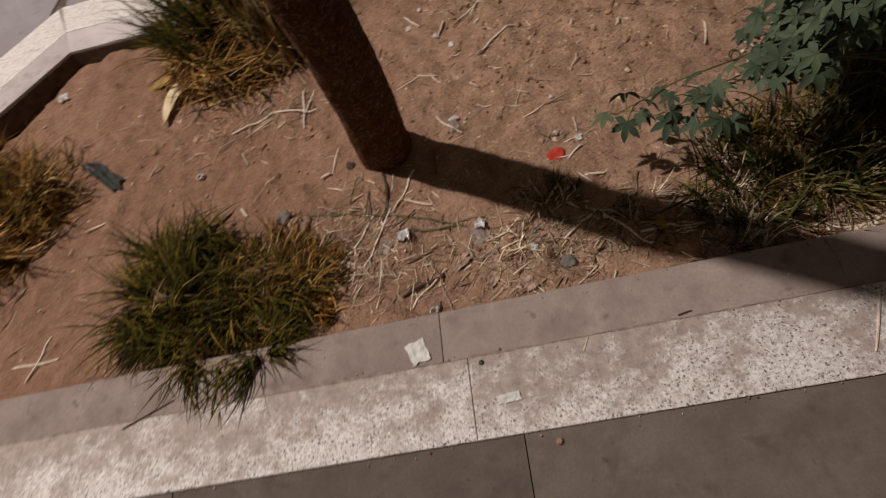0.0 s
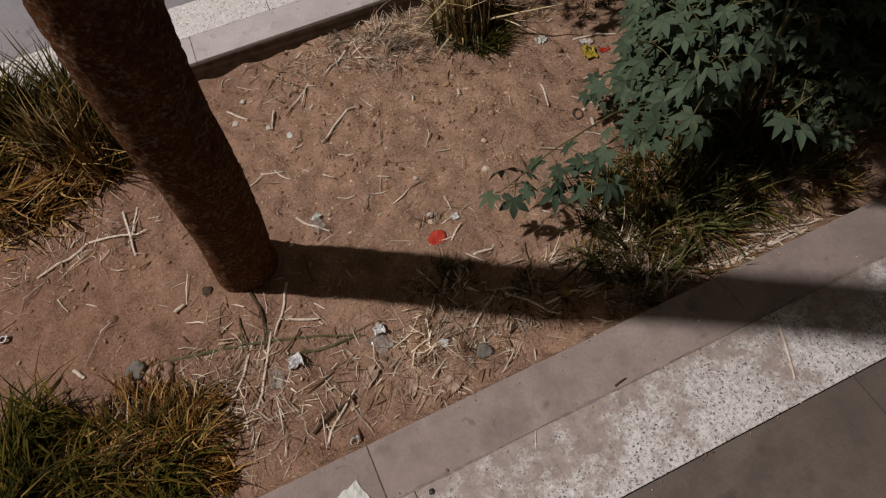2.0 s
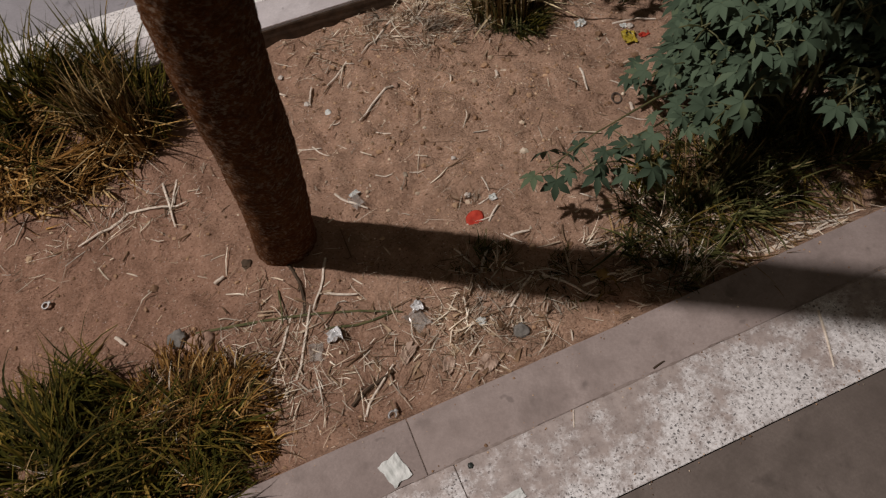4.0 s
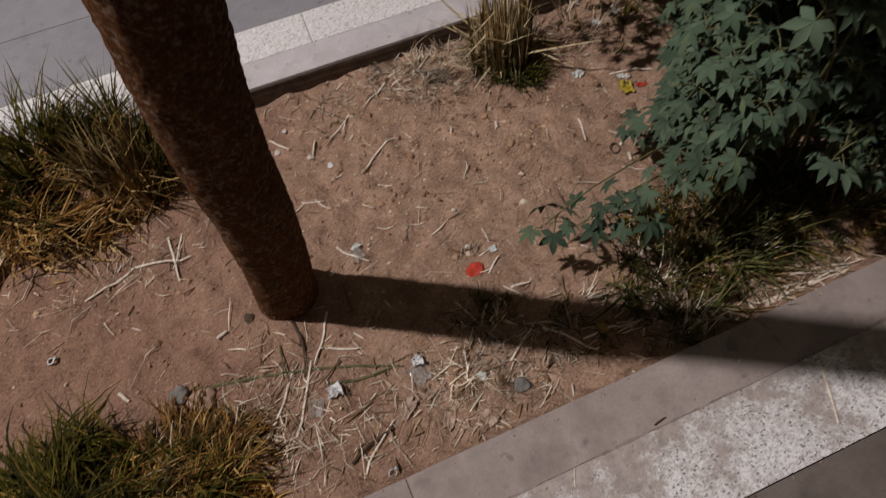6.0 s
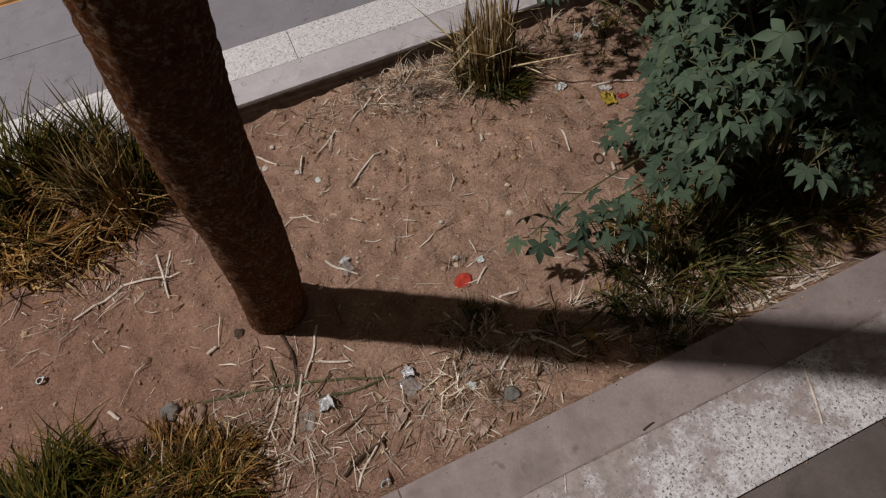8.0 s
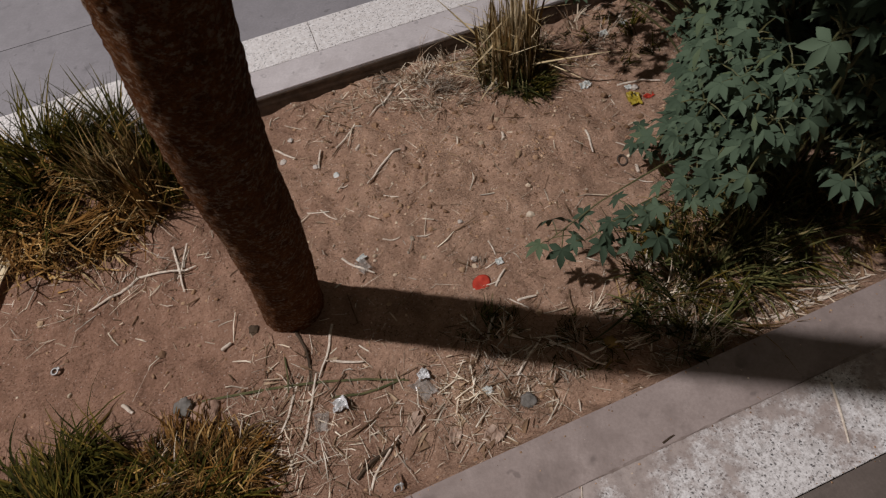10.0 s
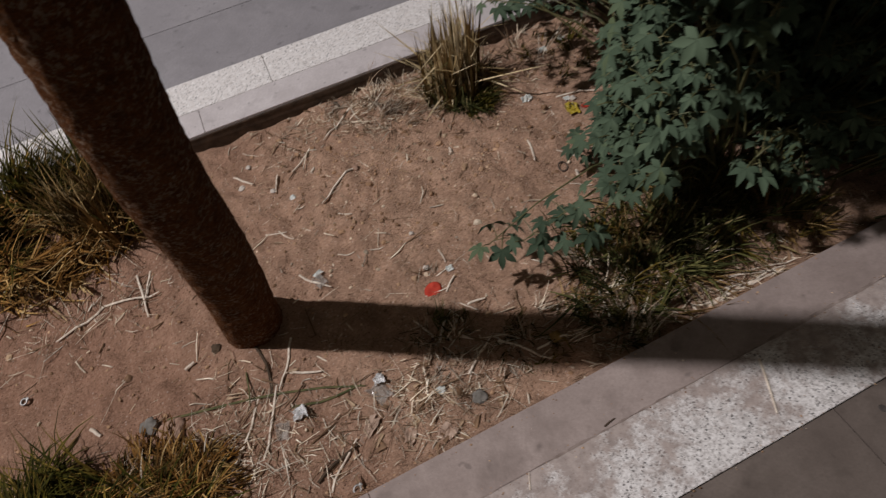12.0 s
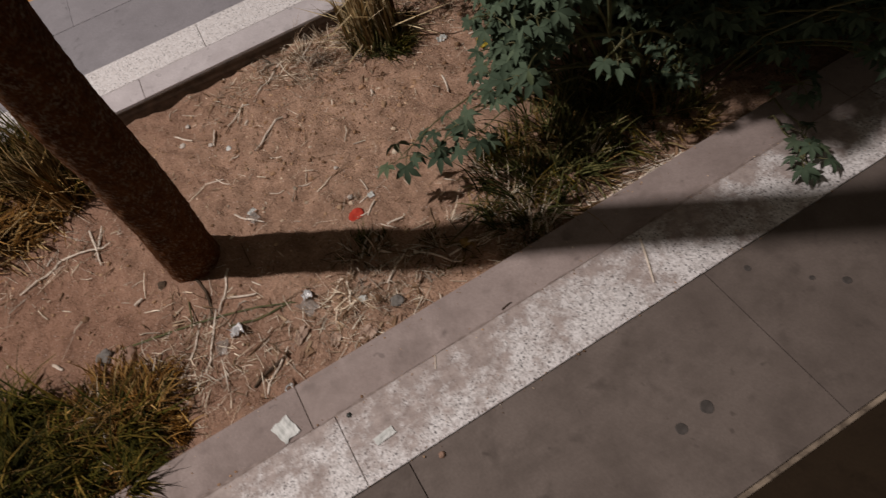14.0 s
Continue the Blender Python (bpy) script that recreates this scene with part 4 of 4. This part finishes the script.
def bottle_cap(at):
    bm = bmesh.new()
    prof = [(0.0, 0.0035), (0.009, 0.0038), (0.0135, 0.0036), (0.0152, 0.002), (0.0165, -0.001), (0.0172, -0.0035), (0.0158, -0.0035), (0.013, 0.001), (0.0, 0.0012)]
    rings = []
    for r, z in prof:
        rings.append([bm.verts.new((r * (1 + (0.035 * math.cos(j * 12) if r > 0.016 else 0)) * math.cos(2 * math.pi * j / 42), r * math.sin(2 * math.pi * j / 42) * 0.93, z + 0.0012 * math.sin(j * 0.45))) for j in range(42)] if r else [bm.verts.new((0, 0, z))])
    for a, b in zip(rings, rings[1:]):
        for j in range(42):
            k = (j + 1) % 42
            if len(a) == 1:
                bm.faces.new((a[0], b[j], b[k]))
            elif len(b) == 1:
                bm.faces.new((a[j], b[0], a[k]))
            else:
                bm.faces.new((a[j], b[j], b[k], a[k]))
    bmesh.ops.recalc_face_normals(bm, faces=bm.faces)
    ob = part("bottle_cap", bm, RED, smooth=True)
    ob.matrix_basis = pose(at[0], at[1], soil_height(*at) + 0.0055, 10, -8, 20) @ Matrix.Diagonal((0.92, 0.86, 0.6, 1))
    tagged(ob, "squashed red bottle cap lying on the soil", "bottle cap")


def ring_pull(at, turn, material, label, tab=True, r=0.008):
    bm = bmesh.new()
    n, w = 28, 0.0016
    loops = []
    for i in range(n):
        t = 2 * math.pi * i / n
        loops.append([bm.verts.new(((r + w * math.cos(q)) * math.cos(t) * 1.15, (r + w * math.cos(q)) * math.sin(t), w * 0.6 * math.sin(q))) for q in (0, 1.57, 3.14, 4.71)])
    for i in range(n):
        a, b = loops[i], loops[(i + 1) % n]
        for j in range(4):
            bm.faces.new((a[j], b[j], b[(j + 1) % 4], a[(j + 1) % 4]))
    if tab:
        made = bmesh.ops.create_cube(bm, size=1, matrix=Matrix.Translation((r * 1.5, 0, 0)) @ Matrix.Diagonal((r * 0.9, r * 1.1, 0.001, 1)))
        bmesh.ops.bevel(bm, geom=list({e for v in made["verts"] for e in v.link_edges}), offset=0.0004, segments=1, affect="EDGES")
    ob = part("ring_pull", bm, material, smooth=True)
    ob.matrix_basis = pose(at[0], at[1], soil_height(*at) + 0.003, 14, -10, turn)
    tagged(ob, label, "ring pull")


def cigarette_butt(at, turn, length, label):
    ob = part("cigarette_butt", tube([(-length / 2, 0, 0), (-length / 6, 0.0006, 0), (length / 6, -0.0004, 0.0004), (length / 2, 0, 0)], [0.0027, 0.0029, 0.0027, 0.0023], 10), BUTT, smooth=False)
    ob.matrix_basis = pose(at[0], at[1], soil_height(*at) + 0.003, 0, 3, turn)
    tagged(ob, label, "cigarette butt", "cigarette butts in the bed")


def banana_peel(at):
    ob = empty("banana_peel", (at[0], at[1], soil_height(*at)), "discarded banana peel, browned outside and pale within", "banana peel")
    for head, length, flip in ((-2.4, 0.13, True), (2.75, 0.115, False), (-1.15, 0.075, True), (0.5, 0.05, False)):
        vs, fs = [], []
        for i in range(11):
            s = i / 10
            w = 0.017 * math.sin(math.pi * min(1, 0.22 + 0.78 * s)) ** 0.7 + 0.001
            z = 0.012 + 0.012 * math.sin(math.pi * s) * (1 - 0.4 * s) - 0.008 * s
            a = head + 0.35 * s
            for e, up in ((-1, 0.003), (-0.5, 0), (0, -0.001), (0.5, 0), (1, 0.004)):
                vs.append((math.cos(a) * s * length - math.sin(a) * e * w, math.sin(a) * s * length + math.cos(a) * e * w, z + up * (1 if flip else -1)))
        fs = [(i * 5 + j, i * 5 + j + 1, i * 5 + j + 6, i * 5 + j + 5) for i in range(10) for j in range(4)]
        strip = part("peel_strip", (vs, fs), PEEL_IN if flip else PEEL_OUT, ob, smooth=True)
        strip.modifiers.new("thickness", "SOLIDIFY").thickness = 0.002
    part("stalk", tube([(0, 0, 0.008), (0.012, 0.008, 0.014), (0.03, 0.016, 0.012)], [0.008, 0.006, 0.004], 8), PEEL_OUT, ob, smooth=True)


bottle_cap((0.183, 0.342))
banana_peel((-0.518, 0.765))
ring_pull((-0.485, 0.492), 20, ALLOY, "silver ring pull half pressed into the soil", r=0.0046)
ring_pull((-0.046, 0.1, 0)[:2], 30, ALLOY, "bent silver ring pull beside the kerb", r=0.0048)
ring_pull((0.503, 0.457), 60, JOINT, "rusty brown metal ring on the soil", False, 0.0085)
ring_pull((0.395, 0.143), 0, ALLOY, "thin metal ring among weeds", False, 0.006)
cigarette_butt((-0.216, 0.402), 25, 0.017, "pale cigarette butt on bare soil")
cigarette_butt((-0.379, 0.374), -55, 0.023, "cigarette butt beside the stones")
cigarette_butt((0.19, 0.232), -40, 0.024, "pale cigarette butt in the tree's shade")
cigarette_butt((0.348, 0.61), 80, 0.016, "short brown cigarette butt")
cigarette_butt((0.096, 0.706), 50, 0.014, "short stub of a cigarette")
crumpled("clear_wrapper", (0.022, 0.447), (0.018, 0.026), FILM, "bent piece of dusty clear plastic by the tree's shade", "wrapper", 0.3, 0.3)
crumpled("paper_scrap", (0.024, 0.464), (0.016, 0.008), PAPER, "whitish flake on the clear plastic", "paper", 0.3, 0.3, z0=soil_height(0.024, 0.464) + 0.006)
crumpled("foil_scrap", (-0.082, 0.237), (0.02, 0.02), FOIL, "small silver foil ball amid straw", "foil", 0.5)
crumpled("clear_wrapper", (0.036, 0.215), (0.028, 0.036), FILM, "dusty clear plastic wrapper amid straw", "wrapper", 0.22, 0.3)
crumpled("clear_wrapper", (-0.115, 0.228), (0.028, 0.02), FILM, "dusty grey plastic scrap amid straw", "wrapper", 0.25, 1.3)
crumpled("foil_scrap", (0.042, 0.232), (0.016, 0.014), FOIL, "bright foil bit on a wrapper", "foil", 0.5, z0=0.008)
crumpled("paper_scrap", (0.118, 0.174), (0.014, 0.012), PAPER, "small white paper scrap amid straw", "paper", 0.3)
crumpled("paper_scrap", (0.0, 0.172), (0.04, 0.016), FLAKE, "torn buff cardboard scrap amid straw", "paper", 0.15, 0.7)
crumpled("paper_scrap", (0.54, 0.652), (0.02, 0.016), PAPER, "crumpled whitish paper near the dry clump", "paper", 0.4)
crumpled("paper_scrap", (0.645, 0.765), (0.016, 0.014), PAPER, "white paper scrap under low leaves", "paper", 0.4)
crumpled("paper_scrap", (0.70, 0.78), (0.02, 0.014), PAPER, "grubby paper scrap under low leaves", "paper", 0.4, 0.9)
crumpled("paper_scrap", (0.225, 0.365), (0.01, 0.012), PAPER, "tiny white scrap near the bottle cap", "paper", 0.3)
crumpled("paper_scrap", (-0.066, 0.022), (0.027, 0.033), PAPER, "torn pale green-white paper on the kerb", "paper", 0.07, 0.3, z0=KERB, ragged=0.09)
crumpled("paper_scrap", (0.05, -0.064), (0.03, 0.012), PAPER, "narrow strip of white paper on the terrazzo kerb", "paper", 0.1, 0.1, z0=KERB, ragged=0.07)
crumpled("plastic_scrap", (-0.69, 0.54), (0.03, 0.12), DARKBIT, "torn dark green plastic beside the grass", "plastic", 0.35, 0.8)
crumpled("foil_scrap", (-0.85, 0.81), (0.025, 0.02), FOIL, "silver foil bit near the slanting kerb", "foil", 0.4)


def yellow_packet(at):
    ob = crumpled("sweet_wrapper", at, (0.03, 0.026), YELLOW, "small yellow printed sweet wrapper, red at one end", "wrapper", 0.3, 1.2)
    for k in range(2):
        part("print_mark", straws([(-0.004 + 0.007 * k, 0.002, 0.0115, 1.2, 0, 0.007, 0.003, 0.0005)]), INK, ob)
    crumpled("foil_scrap", (at[0] + 0.03, at[1] - 0.004), (0.02, 0.01), RED, "torn red foil strip by the sweet wrapper", "wrapper", 0.3)
    crumpled("paper_scrap", (at[0] + 0.006, at[1] + 0.028), (0.012, 0.01), PAPER, "tiny white scrap by the sweet wrapper", "paper", 0.3)


yellow_packet((0.598, 0.576))
stone((-0.297, 0.336), 0.0145, STONE_GREY, "small greenish grey stone by the grass", 0.55)
stone((-0.266, 0.313), 0.02, STONE_PINK, "pinkish soil-coated stone by the grass", 0.5)
crumpled("dead_leaf", (0.098, 0.113), (0.026, 0.02), FLAKE, "curled pinkish-tan dead leaf beside the kerb", "leaf", 0.2, 0.5)
crumpled("dead_leaf", (0.052, 0.138), (0.03, 0.017), FLAKE, "curled tan dead leaf amid straw", "leaf", 0.2, 1.1)
stone((0.04, 0.66), 0.006, PAPER, "tiny white pebble on the soil", 0.7)
stone((0.17, 0.66), 0.006, STONE_PINK, "tiny pale pebble on the soil", 0.7)
stone((0.309, 0.167), 0.009, PEEL_OUT, "yellowish seed pod in the weeds", 0.6, "seed_pod")
stone((-0.171, 0.414), 0.008, TWIG, "dark stone sunk beside the trunk", 0.5)
stone((0.103, -0.128), 0.0045, STONE_PINK, "small tan pebble on the paving slab", 0.7, z0=KERB - 0.002)
stone((0.02, -0.01), 0.0034, DARKBIT, "small dark crumb on the kerb joint", 0.6, z0=KERB)
stone((0.163, 0.138), 0.011, STONE_GREY, "small grey stone amid straw", 0.5)
for a, b in (((-0.266, 0.635), (-0.262, 0.535)), ((-0.243, 0.635), (-0.268, 0.565)), ((-0.335, 0.600), (-0.235, 0.578))):
    stick("straw_stalk", a, b, 0.0019, STALK, "split pale straw stalk on the soil", "straw", 0.004)
for a, b in (((-0.055, 0.365), (-0.098, 0.292)), ((-0.075, 0.31), (-0.03, 0.288)), ((-0.33, 0.60), (-0.42, 0.575)), ((-0.005, 0.475), (0.035, 0.43)), ((0.23, 0.205), (0.285, 0.14)), ((0.275, 0.165), (0.325, 0.16)),
             ((0.20, 0.325), (0.225, 0.345)), ((0.22, 0.29), (0.25, 0.285)), ((0.15, 0.245), (0.13, 0.30)), ((0.15, 0.245), (0.19, 0.29)), ((0.168, 0.66), (0.084, 0.612)), ((0.11, 0.765), (0.059, 0.726)), ((0.015, 0.695), (0.031, 0.734)), ((-0.048, 0.775), (-0.018, 0.732)),
             ((0.25, 0.80), (0.31, 0.85)), ((-0.08, 0.115), (-0.02, 0.165)), ((-0.13, 0.30), (-0.2, 0.2)), ((-0.15, 0.2), (-0.1, 0.3)), ((0.24, 0.835), (0.142, 0.772)), ((0.481, 0.546), (0.465, 0.492)), ((0.59, 0.62), (0.664, 0.591)), ((0.165, 0.177), (0.22, 0.213))):
    stick("straw_stalk", a, b, 0.0019, STALK, "pale dry straw stalk on the soil", "straw", 0.003, random.uniform(-0.08, 0.08))
for a, b in (((0.034, 0.631), (0.052, 0.629)), ((-0.009, 0.597), (0.01, 0.559)), ((0.102, 0.579), (0.123, 0.554)), ((0.224, 0.406), (0.225, 0.38)), ((0.2, 0.365), (0.225, 0.371)), ((0.211, 0.298), (0.229, 0.269)), ((0.167, 0.338), (0.21, 0.33)),
             ((0.514, 0.498), (0.544, 0.463)), ((0.491, 0.415), (0.523, 0.394)), ((0.122, 0.466), (0.145, 0.46)), ((0.069, 0.488), (0.095, 0.477)), ((-0.033, 0.605), (0.004, 0.588))):
    stick("straw_stalk", a, b, 0.0011, STALK, "thin pale straw on bare soil", "straw", 0.002, random.uniform(-0.1, 0.1))
for at, r in (((-0.042, 0.742), 0.006), ((-0.015, 0.786), 0.005), ((0.011, 0.7), 0.005), ((0.613, 0.598), 0.006), ((0.198, 0.46), 0.004), ((0.192, 0.39), 0.005), ((0.188, 0.271), 0.004)):
    stone(at, r, PALE_STONE, "tiny chalky pebble on the soil", 0.65, "pebble")
for a, b in (((0.511, 0.106), (0.64, 0.094)), ((0.535, 0.098), (0.6, 0.104)), ((0.578, 0.13), (0.655, 0.096)), ((0.54, 0.1), (0.59, 0.112)), ((0.6, 0.107), (0.66, 0.09)), ((0.56, 0.118), (0.625, 0.1)), ((0.59, 0.096), (0.68, 0.1)), ((0.63, 0.12), (0.7, 0.1))):
    stick("straw_stalk", a, b, random.uniform(0.0012, 0.0021), STALK, "long pale straw lying along the kerb", "straw", 0.004, random.uniform(-0.06, 0.06))
cigarette_butt((0.518, 0.432), 75, 0.018, "brownish cigarette butt near the shrub")
stick("green_stalk", (-0.27, 0.335), (0.02, 0.235), 0.002, STEM, "long thin green grass stalk on the soil", "stalk", 0.0, 0.03)
stick("green_stalk", (-0.09, 0.255), (0.015, 0.24), 0.0019, STEM, "thin green grass stalk on the soil", "stalk", 0.0, -0.05)
stick("root", (-0.113, 0.385), (-0.117, 0.28), 0.0022, TWIG, "thin dark root curving from the trunk", "root", 0.0, 0.11)
stick("green_stalk", (-0.137, 0.345), (-0.145, 0.285), 0.0013, STEM, "short green grass stalk on the soil", "stalk", 0.012, 0.03)
stick("twig", (-0.092, 0.134), (-0.024, 0.157), 0.0026, TWIG, "dark crooked twig beside the kerb", "twig", 0.003, 0.1)
stick("twig", (0.282, 0.005), (0.30, 0.008), 0.0012, TWIG, "tiny dark twig on the kerb joint", "twig", 0.0, 0.02, KERB)
stick("straw_stalk", (0.515, -0.015), (0.482, -0.085), 0.0017, STALK, "dry straw lying on the terrazzo kerb", "straw", 0.0, 0.01, KERB)
stick("straw_stalk", (0.155, -0.02), (0.165, 0.0), 0.0009, STALK, "tiny straw on the terrazzo kerb", "straw", 0.0, 0.0, KERB)
stick("straw_stalk", (-0.735, 0.20), (-0.76, 0.12), 0.002, STALK, "pale straw stalk near the kerb", "straw", 0.002)
stick("straw_stalk", (-0.80, 0.155), (-0.70, 0.15), 0.002, STALK, "pale straw stalk crossing another", "straw", 0.002)
stick("twig", (-0.52, -0.01), (-0.44, 0.02), 0.0014, TWIG, "thin dark stalk on the terrazzo kerb", "twig", 0.0, 0.0, KERB)


def gum_spot(at, r):
    bm = bmesh.new()
    bmesh.ops.create_circle(bm, cap_ends=True, segments=20, radius=r)
    for v in bm.verts:
        v.co *= 1 + 0.18 * noise.noise(v.co * 90 + Vector((at[0] * 30, 0, 0)))
    ex = bmesh.ops.extrude_face_region(bm, geom=bm.faces[:])
    for v in ex["geom"]:
        if isinstance(v, bmesh.types.BMVert):
            v.co.z += 0.0008
            v.co.x *= 0.85
            v.co.y *= 0.85
    bmesh.ops.recalc_face_normals(bm, faces=bm.faces)
    ob = part("gum_spot", bm, GUM)
    ob.location = (at[0], at[1], KERB - 0.0018)
    tagged(ob, "flattened dark chewing gum on the paving", "gum")


gum_spot((0.418, -0.261), 0.009)
gum_spot((0.374, -0.266), 0.008)
gum_spot((0.60, -0.14), 0.005)
gum_spot((0.687, -0.228), 0.006)
gum_spot((0.655, -0.2), 0.004)
